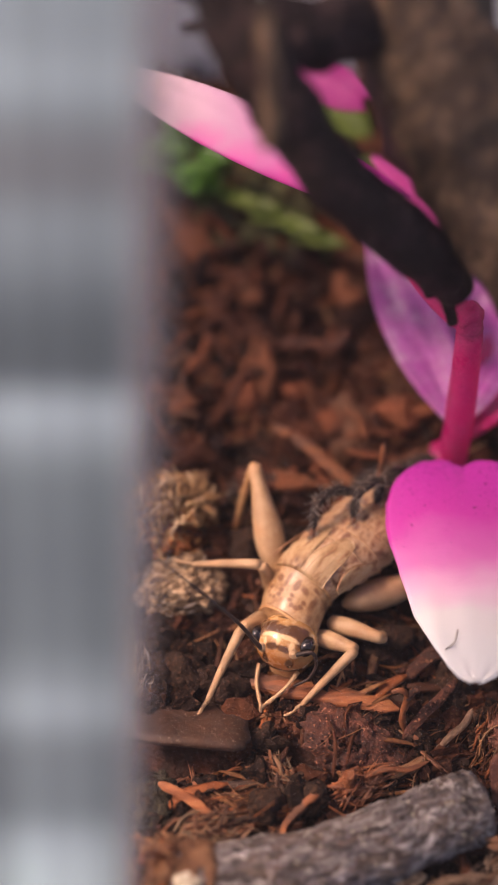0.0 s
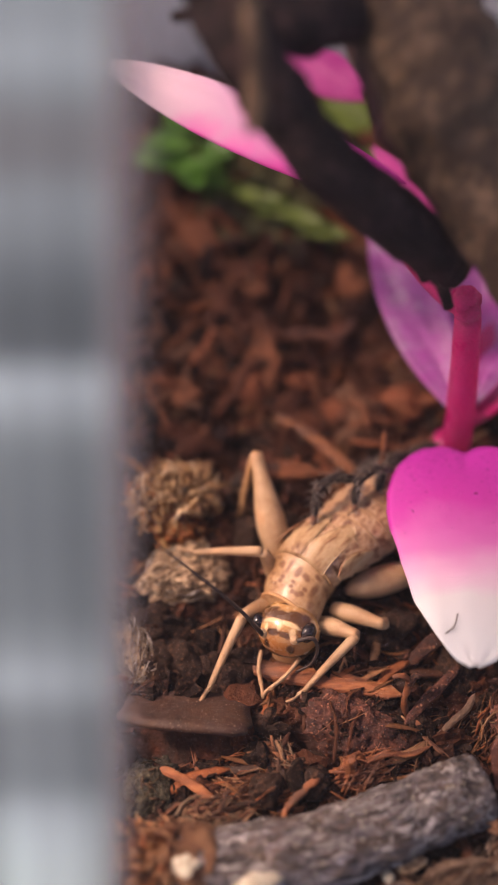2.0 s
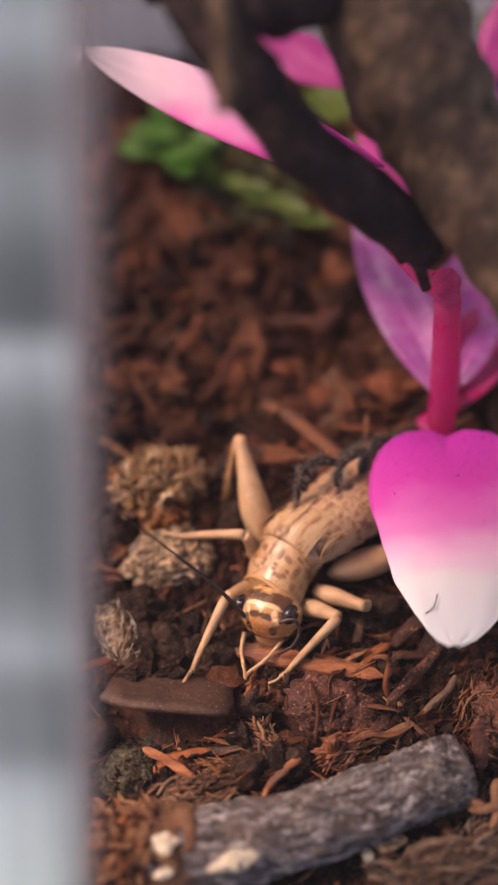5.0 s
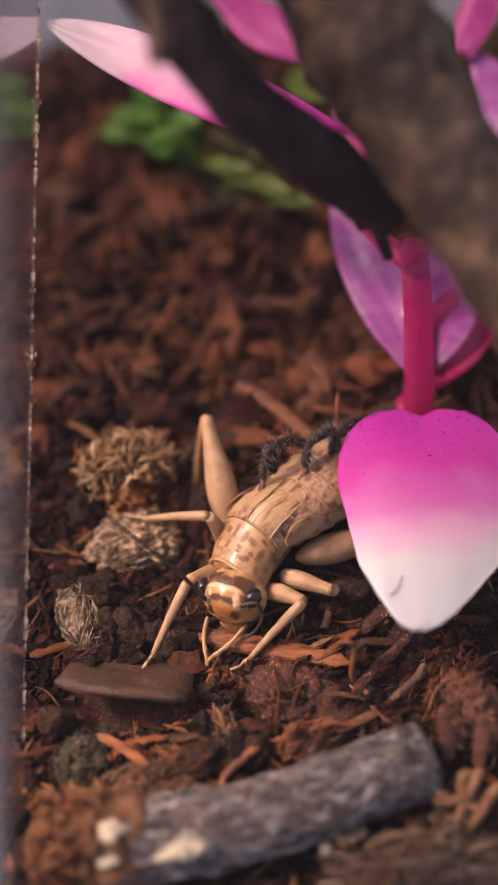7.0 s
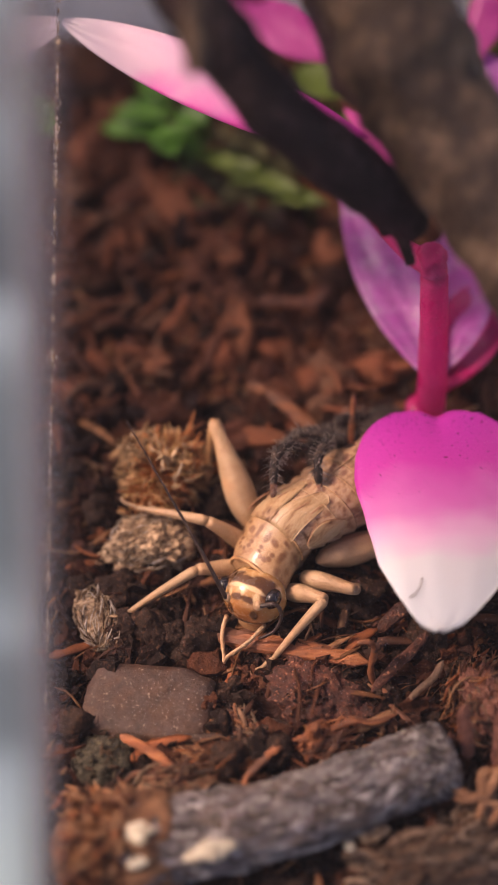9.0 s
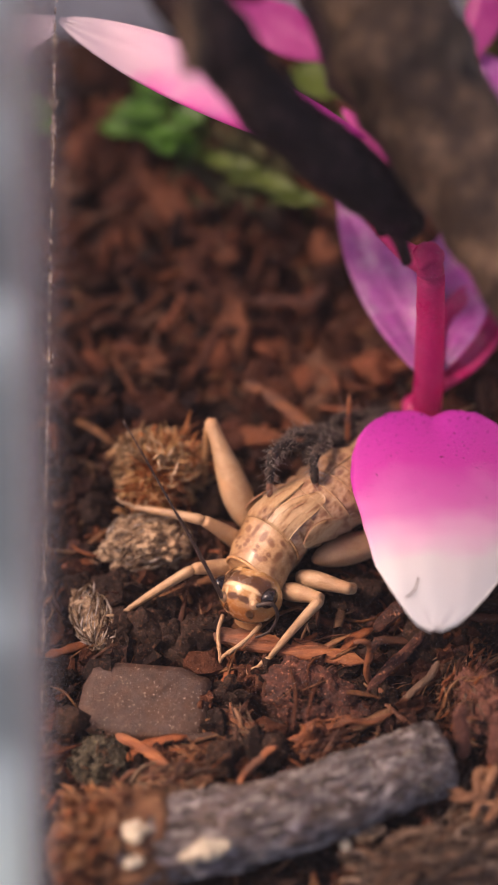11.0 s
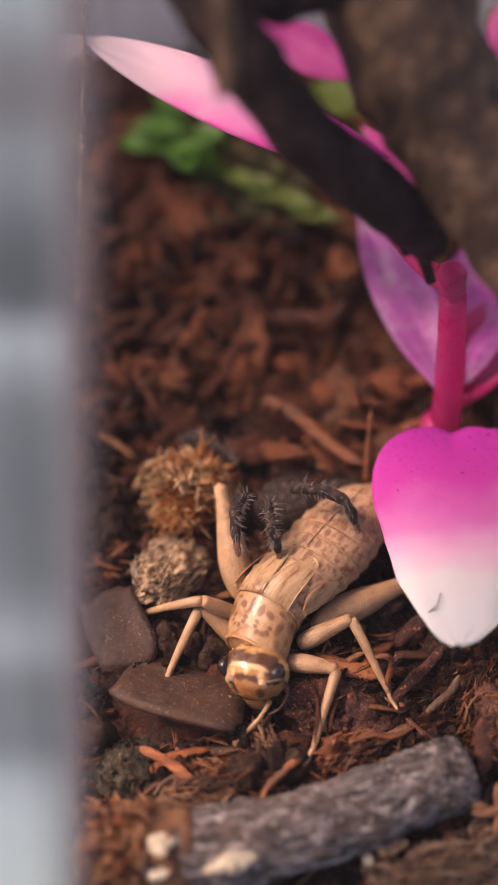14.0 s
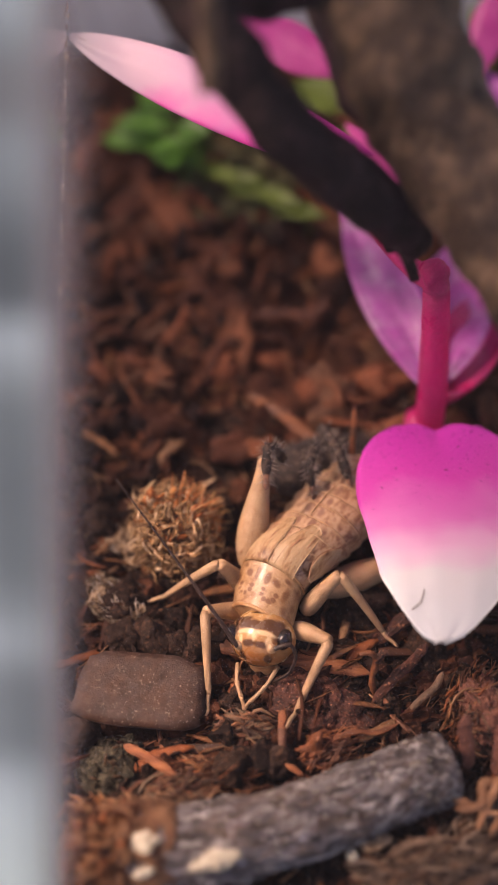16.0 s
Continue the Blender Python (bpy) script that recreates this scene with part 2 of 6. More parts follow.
def gradient(m, axis, lo, hi, colours, wobble=0.0, specks=0.0):
    """Blend of dyed colours along an axis of the thing, from lo to hi mm."""
    t, p = nodes_of(m)
    co = t.nodes.new("ShaderNodeTexCoord")
    sep = t.nodes.new("ShaderNodeSeparateXYZ")
    t.links.new(co.outputs["Object"], sep.inputs[0])
    mr = t.nodes.new("ShaderNodeMapRange")
    mr.inputs["From Min"].default_value, mr.inputs["From Max"].default_value = lo * 0.001, hi * 0.001
    t.links.new(sep.outputs[axis], mr.inputs[0])
    nz = t.nodes.new("ShaderNodeTexNoise")
    nz.inputs["Scale"].default_value = 190.0
    t.links.new(co.outputs["Object"], nz.inputs["Vector"])
    ma = t.nodes.new("ShaderNodeMath")
    ma.operation = "MULTIPLY_ADD"
    ma.inputs[1].default_value = wobble
    t.links.new(nz.outputs["Fac"], ma.inputs[0])
    t.links.new(mr.outputs[0], ma.inputs[2])
    ramp = t.nodes.new("ShaderNodeValToRGB")
    e = ramp.color_ramp.elements
    while len(e) < len(colours):
        e.new(0.5)
    for k, (at, c) in zip(e, colours):
        k.position, k.color = at, (*c, 1)
    t.links.new(ma.outputs[0], ramp.inputs[0])
    col = ramp.outputs[0]
    if specks:
        n2 = t.nodes.new("ShaderNodeTexNoise")
        n2.inputs["Scale"].default_value, n2.inputs["Detail"].default_value = 4200.0, 3.0
        t.links.new(co.outputs["Object"], n2.inputs["Vector"])
        r2 = t.nodes.new("ShaderNodeValToRGB")
        r2.color_ramp.elements[0].position, r2.color_ramp.elements[0].color = specks, (1, 1, 1, 1)
        r2.color_ramp.elements[1].position, r2.color_ramp.elements[1].color = specks + 0.04, (0.12, 0.05, 0.06, 1)
        sp = t.nodes.new("ShaderNodeMath")
        sp.operation = "MULTIPLY_ADD"
        sp.inputs[1].default_value = -0.16
        t.links.new(mr.outputs[0], sp.inputs[0])
        t.links.new(n2.outputs["Fac"], sp.inputs[2])
        t.links.new(sp.outputs[0], r2.inputs[0])
        mx = t.nodes.new("ShaderNodeMix")
        mx.data_type, mx.blend_type = "RGBA", "MULTIPLY"
        mx.inputs["Factor"].default_value = 1.0
        t.links.new(col, mx.inputs["A"])
        t.links.new(r2.outputs[0], mx.inputs["B"])
        col = mx.outputs["Result"]
    for l in list(p.inputs["Base Color"].links):
        t.links.remove(l)
    t.links.new(col, p.inputs["Base Color"])
    for nd in t.nodes:
        if nd.type == "BSDF_TRANSLUCENT":
            t.links.new(col, nd.inputs[0])
    return m


LIP = gradient(material("dyed_lip", [(0.3, (0.5, 0.5, 0.5)), (0.7, (0.6, 0.6, 0.6))], size=2.0, rough=0.36, bump=0.12, grain=0.18, translucent=0.4),
               "Y", 16.2, -2.2, [(0.0, (0.56, 0.05, 0.46)), (0.18, (0.58, 0.045, 0.45)), (0.44, (0.64, 0.06, 0.45)), (0.60, (0.72, 0.20, 0.56)), (0.74, (0.80, 0.52, 0.72)), (0.86, (0.76, 0.77, 0.80)), (1.0, (0.74, 0.79, 0.82))], wobble=0.34, specks=0.625)
LONGPETAL = gradient(material("dyed_petal", [(0.3, (0.5, 0.5, 0.5)), (0.7, (0.6, 0.6, 0.6))], size=2.0, rough=0.4, bump=0.12, grain=0.2, translucent=0.38),
                     "X", -14.5, 5.0, [(0.0, (0.70, 0.62, 0.63)), (0.3, (0.69, 0.52, 0.62)), (0.55, (0.57, 0.33, 0.53)), (0.8, (0.54, 0.13, 0.44)), (1.0, (0.55, 0.03, 0.40))], wobble=0.08)


def clear_plastic(name, rough, tint):
    m = bpy.data.materials.new(name)
    m.use_nodes = True
    t, p = nodes_of(m)
    p.inputs["Base Color"].default_value = (*tint, 1)
    p.inputs["Transmission Weight"].default_value = 1.0
    p.inputs["IOR"].default_value = 1.45
    n = t.nodes.new("ShaderNodeTexNoise")
    n.inputs["Scale"].default_value = 900.0
    mr = t.nodes.new("ShaderNodeMapRange")
    mr.inputs["To Min"].default_value, mr.inputs["To Max"].default_value = rough * 0.6, rough * 1.5
    t.links.new(n.outputs["Fac"], mr.inputs[0])
    t.links.new(mr.outputs[0], p.inputs["Roughness"])
    return m


CLEAR = clear_plastic("clear_acrylic", 0.03, (0.93, 0.93, 0.95))
HAZY = clear_plastic("scuffed_acrylic", 0.05, (0.84, 0.82, 0.86))


def spots(m, marks, colour, wob=0.25, soft=0.25):
    """Dark markings of their own shape: (place, half sizes) in mm in the space of the thing."""
    t, p = nodes_of(m)
    link = p.inputs["Base Color"].links[0]
    col = link.from_socket
    t.links.remove(link)
    co = t.nodes.new("ShaderNodeTexCoord")
    nz = t.nodes.new("ShaderNodeTexNoise")
    nz.inputs["Scale"].default_value = 1300.0
    t.links.new(co.outputs["Object"], nz.inputs["Vector"])
    last = None
    for c, r in marks:
        mp = t.nodes.new("ShaderNodeMapping")
        mp.vector_type = "TEXTURE"
        mp.inputs["Location"].default_value = [k * 0.001 for k in c]
        mp.inputs["Scale"].default_value = [k * 0.001 for k in r]
        t.links.new(co.outputs["Object"], mp.inputs[0])
        ln = t.nodes.new("ShaderNodeVectorMath")
        ln.operation = "LENGTH"
        t.links.new(mp.outputs[0], ln.inputs[0])
        if last is None:
            last = ln.outputs["Value"]
        else:
            mn = t.nodes.new("ShaderNodeMath")
            mn.operation = "MINIMUM"
            t.links.new(last, mn.inputs[0])
            t.links.new(ln.outputs["Value"], mn.inputs[1])
            last = mn.outputs[0]
    ad = t.nodes.new("ShaderNodeMath")
    ad.operation = "MULTIPLY_ADD"
    ad.inputs[1].default_value = wob * 2
    t.links.new(nz.outputs["Fac"], ad.inputs[0])
    t.links.new(last, ad.inputs[2])
    mr = t.nodes.new("ShaderNodeMapRange")
    mr.inputs["From Min"].default_value, mr.inputs["From Max"].default_value = 1.0 + wob - soft, 1.0 + wob + soft
    mr.inputs["To Min"].default_value, mr.inputs["To Max"].default_value = 0.9, 0.0
    t.links.new(ad.outputs[0], mr.inputs[0])
    mx = t.nodes.new("ShaderNodeMix")
    mx.data_type = "RGBA"
    t.links.new(mr.outputs[0], mx.inputs["Factor"])
    t.links.new(col, mx.inputs["A"])
    mx.inputs["B"].default_value = (*colour, 1)
    t.links.new(mx.outputs["Result"], p.inputs["Base Color"])
    return m


# bright and dark bands reflected in the acrylic, painted in as base colour
EDGE_REFLECTION = gradient(material("painted_edge_reflection", [(0.3, (0.5, 0.5, 0.5)), (0.7, (0.6, 0.6, 0.6))], size=2.0, rough=0.35, bump=0.1, grain=0.4, translucent=0.25),
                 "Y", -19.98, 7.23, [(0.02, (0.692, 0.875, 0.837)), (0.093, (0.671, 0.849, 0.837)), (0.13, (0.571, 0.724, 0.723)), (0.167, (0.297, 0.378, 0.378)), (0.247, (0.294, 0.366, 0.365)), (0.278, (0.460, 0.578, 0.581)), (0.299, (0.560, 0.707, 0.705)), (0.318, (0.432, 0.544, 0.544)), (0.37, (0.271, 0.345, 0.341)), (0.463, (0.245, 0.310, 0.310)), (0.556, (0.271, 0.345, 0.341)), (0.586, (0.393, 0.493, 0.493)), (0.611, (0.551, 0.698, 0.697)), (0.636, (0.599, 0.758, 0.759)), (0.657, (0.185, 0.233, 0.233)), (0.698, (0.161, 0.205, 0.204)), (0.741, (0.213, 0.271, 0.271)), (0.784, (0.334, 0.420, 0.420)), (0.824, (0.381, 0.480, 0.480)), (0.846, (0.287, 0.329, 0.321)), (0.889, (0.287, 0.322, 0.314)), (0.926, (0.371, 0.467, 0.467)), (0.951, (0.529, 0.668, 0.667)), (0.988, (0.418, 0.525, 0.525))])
# fine upright streaks multiplied over the painted reflections
mt, mpr = nodes_of(EDGE_REFLECTION)
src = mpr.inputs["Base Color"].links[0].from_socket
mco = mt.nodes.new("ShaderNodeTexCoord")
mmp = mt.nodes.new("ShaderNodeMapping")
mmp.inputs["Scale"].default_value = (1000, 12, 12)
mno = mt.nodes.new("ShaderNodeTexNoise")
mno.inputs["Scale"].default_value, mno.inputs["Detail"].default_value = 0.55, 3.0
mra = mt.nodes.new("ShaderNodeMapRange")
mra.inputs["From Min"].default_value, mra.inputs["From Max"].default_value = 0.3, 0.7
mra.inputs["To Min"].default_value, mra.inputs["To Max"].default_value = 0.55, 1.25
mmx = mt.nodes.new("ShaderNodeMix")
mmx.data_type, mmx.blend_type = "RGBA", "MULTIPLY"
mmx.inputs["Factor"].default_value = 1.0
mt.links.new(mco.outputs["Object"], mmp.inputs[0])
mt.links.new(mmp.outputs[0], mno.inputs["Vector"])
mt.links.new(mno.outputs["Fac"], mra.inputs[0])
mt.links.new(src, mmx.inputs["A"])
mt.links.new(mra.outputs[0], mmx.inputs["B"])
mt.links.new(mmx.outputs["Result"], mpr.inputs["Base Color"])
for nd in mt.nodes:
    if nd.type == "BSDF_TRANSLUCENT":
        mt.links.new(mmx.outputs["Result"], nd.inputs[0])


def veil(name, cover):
    """Haze as a thin grey layer: all but the cover share of the light goes straight through."""
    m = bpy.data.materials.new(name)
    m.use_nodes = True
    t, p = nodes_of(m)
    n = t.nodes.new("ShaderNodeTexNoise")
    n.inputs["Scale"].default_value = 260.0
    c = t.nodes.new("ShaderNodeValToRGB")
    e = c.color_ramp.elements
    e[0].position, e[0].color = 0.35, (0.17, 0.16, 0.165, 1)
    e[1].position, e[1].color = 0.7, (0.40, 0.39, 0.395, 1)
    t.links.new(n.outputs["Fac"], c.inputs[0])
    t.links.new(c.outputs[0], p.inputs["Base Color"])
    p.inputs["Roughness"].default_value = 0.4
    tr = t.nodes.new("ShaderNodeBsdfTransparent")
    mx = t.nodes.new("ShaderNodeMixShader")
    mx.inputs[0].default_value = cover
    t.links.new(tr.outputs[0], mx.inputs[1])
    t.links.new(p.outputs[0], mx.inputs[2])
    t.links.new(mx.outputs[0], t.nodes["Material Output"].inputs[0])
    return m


VEIL = [veil("thin_edge_haze", k) for k in (0.10, 0.24, 0.44, 0.66)]
# faint grey cover that puts haze over the view and lifts dark tones
HAZE = veil("added_view_haze", 0.013)
# grey cover standing in for the hazy reflection on the side pane
PANEHAZE = veil("pane_haze", 0.22)


def flecks(m, size, colour, at, soft=0.05, stretch=(1, 1, 1), amount=1.0):
    """Small flecks of another colour: size in mm, at: share of the noise above which they show."""
    t, p = nodes_of(m)
    link = p.inputs["Base Color"].links[0]
    col = link.from_socket
    t.links.remove(link)
    co = t.nodes.new("ShaderNodeTexCoord")
    mp = t.nodes.new("ShaderNodeMapping")
    mp.inputs["Scale"].default_value = [1000.0 * k for k in stretch]
    mp.inputs["Location"].default_value = (3.3 * size, 7.1 * size, 1.9)
    nz = t.nodes.new("ShaderNodeTexNoise")
    nz.inputs["Scale"].default_value, nz.inputs["Detail"].default_value = 1.0 / size, 2.5
    mr = t.nodes.new("ShaderNodeMapRange")
    mr.inputs["From Min"].default_value, mr.inputs["From Max"].default_value = at - soft, at + soft
    mr.inputs["To Max"].default_value = amount
    mx = t.nodes.new("ShaderNodeMix")
    mx.data_type = "RGBA"
    mx.inputs["B"].default_value = (*colour, 1)
    t.links.new(co.outputs["Object"], mp.inputs[0])
    t.links.new(mp.outputs[0], nz.inputs["Vector"])
    t.links.new(nz.outputs["Fac"], mr.inputs[0])
    t.links.new(mr.outputs[0], mx.inputs["Factor"])
    t.links.new(col, mx.inputs["A"])
    t.links.new(mx.outputs["Result"], p.inputs["Base Color"])
    return m


flecks(GREYWOOD, 3.5, (0.12, 0.07, 0.045), 0.52, 0.08, (0.5, 1, 1), 0.6)
flecks(GREYWOOD, 0.2, (0.48, 0.48, 0.56), 0.60, 0.06, (0.14, 1, 1), 0.65)
flecks(GREYWOOD, 1.1, (0.025, 0.022, 0.026), 0.54, 0.07, (0.3, 1, 1), 0.6)
flecks(GREYWOOD, 0.22, (0.02, 0.017, 0.018), 0.56, 0.06, (0.22, 1, 1), 0.85)
flecks(LEGSKIN, 0.22, (0.32, 0.16, 0.08), 0.66, 0.04, (1, 0.7, 1), 0.55)
flecks(LEGSKIN, 1.6, (0.50, 0.27, 0.13), 0.56, 0.08, (1, 0.5, 1), 0.6)
flecks(SPLINT, 1.0, (0.07, 0.03, 0.018), 0.57, 0.06, (0.2, 1, 1), 0.8)
flecks(CLOD, 0.32, (0.12, 0.055, 0.03), 0.62, 0.07, (1, 1, 1), 0.5)
flecks(CHIP, 1.4, (0.045, 0.026, 0.022), 0.55, 0.1, (1, 1, 1), 0.6)
flecks(CHIP, 0.45, (0.085, 0.05, 0.037), 0.58, 0.07, (1, 1, 1), 0.35)
flecks(CHIP, 0.16, (0.42, 0.33, 0.27), 0.69, 0.03, (1, 1, 1), 0.7)
flecks(REDBARK, 0.5, (0.022, 0.009, 0.007), 0.57, 0.08, (1, 1, 1), 0.8)
flecks(REDBARK, 0.25, (0.36, 0.15, 0.08), 0.66, 0.04, (1, 1, 1), 0.8)
flecks(DARKBARK, 0.8, (0.14, 0.088, 0.048), 0.64, 0.05, (1, 1, 0.4), 0.5)


# ---- mesh helpers (all sizes in mm) ----
MM = 0.001


def finish(name, verts, faces, mat, parent=None, label="", smooth=True):
    me = bpy.data.meshes.new(name)
    me.from_pydata([(x * MM, y * MM, z * MM) for x, y, z in verts], [], faces)
    me.materials.append(mat)
    if smooth:
        me.polygons.foreach_set("use_smooth", [True] * len(me.polygons))
    me.update()
    ob = new(name, me)
    if parent:
        ob.parent = parent
    if label:
        ob["label"] = label
    return ob


def part(name, bm, mat, parent=None, label="", smooth=True):
    bmesh.ops.recalc_face_normals(bm, faces=bm.faces[:])
    verts = [tuple(v.co) for v in bm.verts]
    bm.verts.index_update()
    faces = [tuple(v.index for v in f.verts) for f in bm.faces]
    bm.free()
    return finish(name, verts, faces, mat, parent, label, smooth)


class Build:
    """Collects vertices and faces of one mesh."""

    def __init__(self):
        self.v, self.f = [], []

    def tube(self, pts, radii, n=8, squash=1.0, up=(0, 0, 1), wobble=0.0, seed=0.0, wsize=1.0):
        pts = [Vector(p) for p in pts]
        base = len(self.v)
        for i, p in enumerate(pts):
            d = (pts[min(i + 1, len(pts) - 1)] - pts[max(i - 1, 0)]).normalized()
            u = Vector(up)
            if abs(u.dot(d)) > 0.97:
                u = Vector((0.3, 1, 0.1))
            s = d.cross(u).normalized()
            w = s.cross(d).normalized()
            for k in range(n):
                a = 2 * math.pi * k / n
                o = s * math.cos(a) + w * math.sin(a) * squash
                r = radii[i]
                if wobble:
                    r *= 1 + wobble * noise.noise((p + o * r) * (1.0 / wsize) + Vector((seed, seed * 1.7, 3.1)))
                self.v.append(p + o * r)
        m = len(pts)
        for i in range(m - 1):
            for k in range(n):
                a, b = base + i * n + k, base + i * n + (k + 1) % n
                self.f.append((a, b, b + n, a + n))
        self.f.append(tuple(base + k for k in range(n))[::-1])
        self.f.append(tuple(base + (m - 1) * n + k for k in range(n)))
        return self

    def blob(self, c, r, rot=None, rough=0.2, wsize=1.0, seed=0.0, level=2):
        bm = bmesh.new()
        bmesh.ops.create_icosphere(bm, subdivisions=level, radius=1.0)
        base = len(self.v)
        bm.verts.index_update()
        for v in bm.verts:
            p = v.co.copy()
            k = 1 + rough * noise.noise(Vector((p.x * r[0], p.y * r[1], p.z * r[2])) * (1.0 / wsize) + Vector((seed, seed * 2.3, 1.3))) \
                + rough * 0.5 * noise.noise(Vector((p.x * r[0], p.y * r[1], p.z * r[2])) * (2.7 / wsize) + Vector((seed, 5.1, seed)))
            q = Vector((p.x * r[0], p.y * r[1], p.z * r[2])) * k
            if rot:
                q = rot @ q
            self.v.append(q + Vector(c))
        for f in bm.faces:
            self.f.append(tuple(base + v.index for v in f.verts))
        bm.free()
        return self

    def flake(self, c, rot, size, n=7, seed=0):
        """A thin broken plate with an uneven outline."""
        rnd = random.Random(seed)
        base = len(self.v)
        out = []
        for k in range(n):
            a = 2 * math.pi * (k + rnd.uniform(-0.25, 0.25)) / n
            s = rnd.uniform(0.75, 1.1)
            out.append((math.cos(a) * size[0] * s, math.sin(a) * size[1] * s))
        for s, z in ((0.93, 1.0), (1.0, 0.0), (0.9, -1.0)):
            for x, y in out:
                self.v.append(Vector(c) + rot @ Vector((x * s, y * s, z * size[2] + 0.35 * size[2] * rnd.uniform(-1, 1))))
        for j in range(2):
            for k in range(n):
                a, b = base + j * n + k, base + j * n + (k + 1) % n
                self.f.append((a, a + n, b + n, b))
        self.f.append(tuple(base + k for k in range(n)))
        self.f.append(tuple(base + 2 * n + k for k in range(n))[::-1])
        return self

    def plate(self, fn, nu, nv, thick):
        """A curved sheet with thickness: fn(u, v) gives a point for u, v in 0..1."""
        base = len(self.v)
        P = [[Vector(fn(i / nu, j / nv)) for j in range(nv + 1)] for i in range(nu + 1)]
        for side in (0.5, -0.5):
            for i in range(nu + 1):
                for j in range(nv + 1):
                    a = P[min(i + 1, nu)][j] - P[max(i - 1, 0)][j]
                    b = P[i][min(j + 1, nv)] - P[i][max(j - 1, 0)]
                    nn = a.cross(b)
                    nn = nn.normalized() if nn.length > 1e-9 else Vector((0, 0, 1))
                    self.v.append(P[i][j] + nn * thick * side)
        w = nv + 1
        off = (nu + 1) * w
        for i in range(nu):
            for j in range(nv):
                a = base + i * w + j
                self.f.append((a, a + w, a + w + 1, a + 1))
                self.f.append((a + off, a + off + 1, a + off + w + 1, a + off + w))
        for i in range(nu):
            for j in (0, nv):
                a = base + i * w + j
                self.f.append((a, a + off, a + off + w, a + w))
        for j in range(nv):
            for i in (0, nu):
                a = base + i * w + j
                self.f.append((a, a + 1, a + off + 1, a + off))
        return self

    def box(self, lo, hi, m=None):
        base = len(self.v)
        for z in (lo[2], hi[2]):
            for x, y in ((lo[0], lo[1]), (hi[0], lo[1]), (hi[0], hi[1]), (lo[0], hi[1])):
                p = Vector((x, y, z))
                self.v.append(m @ p if m else p)
        b = base
        self.f += [(b, b + 3, b + 2, b + 1), (b + 4, b + 5, b + 6, b + 7)]
        for k in range(4):
            self.f.append((b + k, b + (k + 1) % 4, b + 4 + (k + 1) % 4, b + 4 + k))
        return self

    def make(self, name, mat, parent=None, label="", smooth=True):
        return finish(name, self.v, self.f, mat, parent, label, smooth)


def curve(points, n):
    """A smooth line through points, cut into n steps."""
    P = [Vector(p) for p in points]
    P = [P[0] * 2 - P[1]] + P + [P[-1] * 2 - P[-2]]
    out = []
    m = len(P) - 3
    for i in range(n + 1):
        u = i / n * m
        k = min(int(u), m - 1)
        f = u - k
        a, b, c, d = P[k:k + 4]
        out.append(0.5 * ((2 * b) + (c - a) * f + (2 * a - 5 * b + 4 * c - d) * f * f + (3 * b - a - 3 * c + d) * f ** 3))
    return out


def rotation(rx, ry, rz):
    return Euler((radians(rx), radians(ry), radians(rz))).to_matrix()


def mpose(x, y, z, rx=0, ry=0, rz=0):
    """A pose given in mm and degrees."""
    return pose(x * MM, y * MM, z * MM, rx, ry, rz)


def aim(a, b, up=(0, 0, 1)):
    """Pose in mm at a whose Y axis points at b and whose Z axis leans to up."""
    a, b = Vector(a), Vector(b)
    y = (b - a).normalized()
    x = y.cross(Vector(up))
    x = x.normalized() if x.length > 1e-4 else Vector((1, 0, 0))
    z = x.cross(y)
    m = Matrix((x, y, z)).transposed().to_4x4()
    m.translation = a * MM
    return m


def thing(name, label, category, group="", m=None):
    ob = new(name)
    ob.empty_display_size = 0.002
    if m is not None:
        ob.matrix_basis = m
    return tagged(ob, label, category, group)


# ---- setting ----
def ground_z(x, y):
    """Height of the substrate in mm."""
    p = Vector((x, y, 0))
    z = 1.3 * noise.noise(p * 0.11 + Vector((3, 7, 1))) + 1.0 * noise.noise(p * 0.33 + Vector((9, 2, 4)))
    z -= 4.2 * math.exp(-((x - 1.4) ** 2 / 5.0 + (y + 4.7 + 0.62 * (x - 1.4)) ** 2 / 1.0)) + 0.9 * math.exp(-((x + 6.5) ** 2 / 12.0 + (y + 5.6) ** 2 / 1.5)) + 0.8 * math.exp(-((x + 5.6) ** 2 + (y - 4.4) ** 2) / 4.0)
    return z - 0.6 + 0.02 * max(y - 20, 0) + 1.2 * math.exp(-((x - 3) ** 2 + (y + 3.5) ** 2) / 14.0) * 0.5


def make_ground():
    b = Build()
    x0, x1, y0, y1, st = -44.0, 46.0, -36.0, 70.0, 0.5
    nx, ny = int((x1 - x0) / st), int((y1 - y0) / st)
    for j in range(ny + 1):
        for i in range(nx + 1):
            x, y = x0 + i * st, y0 + j * st
            p = Vector((x, y, 0))
            z = ground_z(x, y) + 0.55 * noise.noise(p * 0.9) + 0.3 * noise.noise(p * 2.1 + Vector((5, 5, 5)))
            b.v.append((x, y, z))
    w = nx + 1
    for j in range(ny):
        for i in range(nx):
            a = j * w + i
            b.f.append((a, a + 1, a + w + 1, a + w))
    g = b.make("ground", SOIL)
    return tagged(g, "damp dark red-brown soil and shredded bark substrate", "ground", kind="structure")


make_ground()

b = Build().box((-300, -300, -12), (300, 300, -5))
tagged(b.make("table_top", TABLE, smooth=False), "pale grey table top under the container", "table", kind="structure")

# the clear container: its side panel is fitted to the camera's view, nearly edge-on
VIEW_EYE = Vector((-2.04, -30.17, 75.76))
VIEW_FWD = Vector((0, 0.5592, -0.8290))
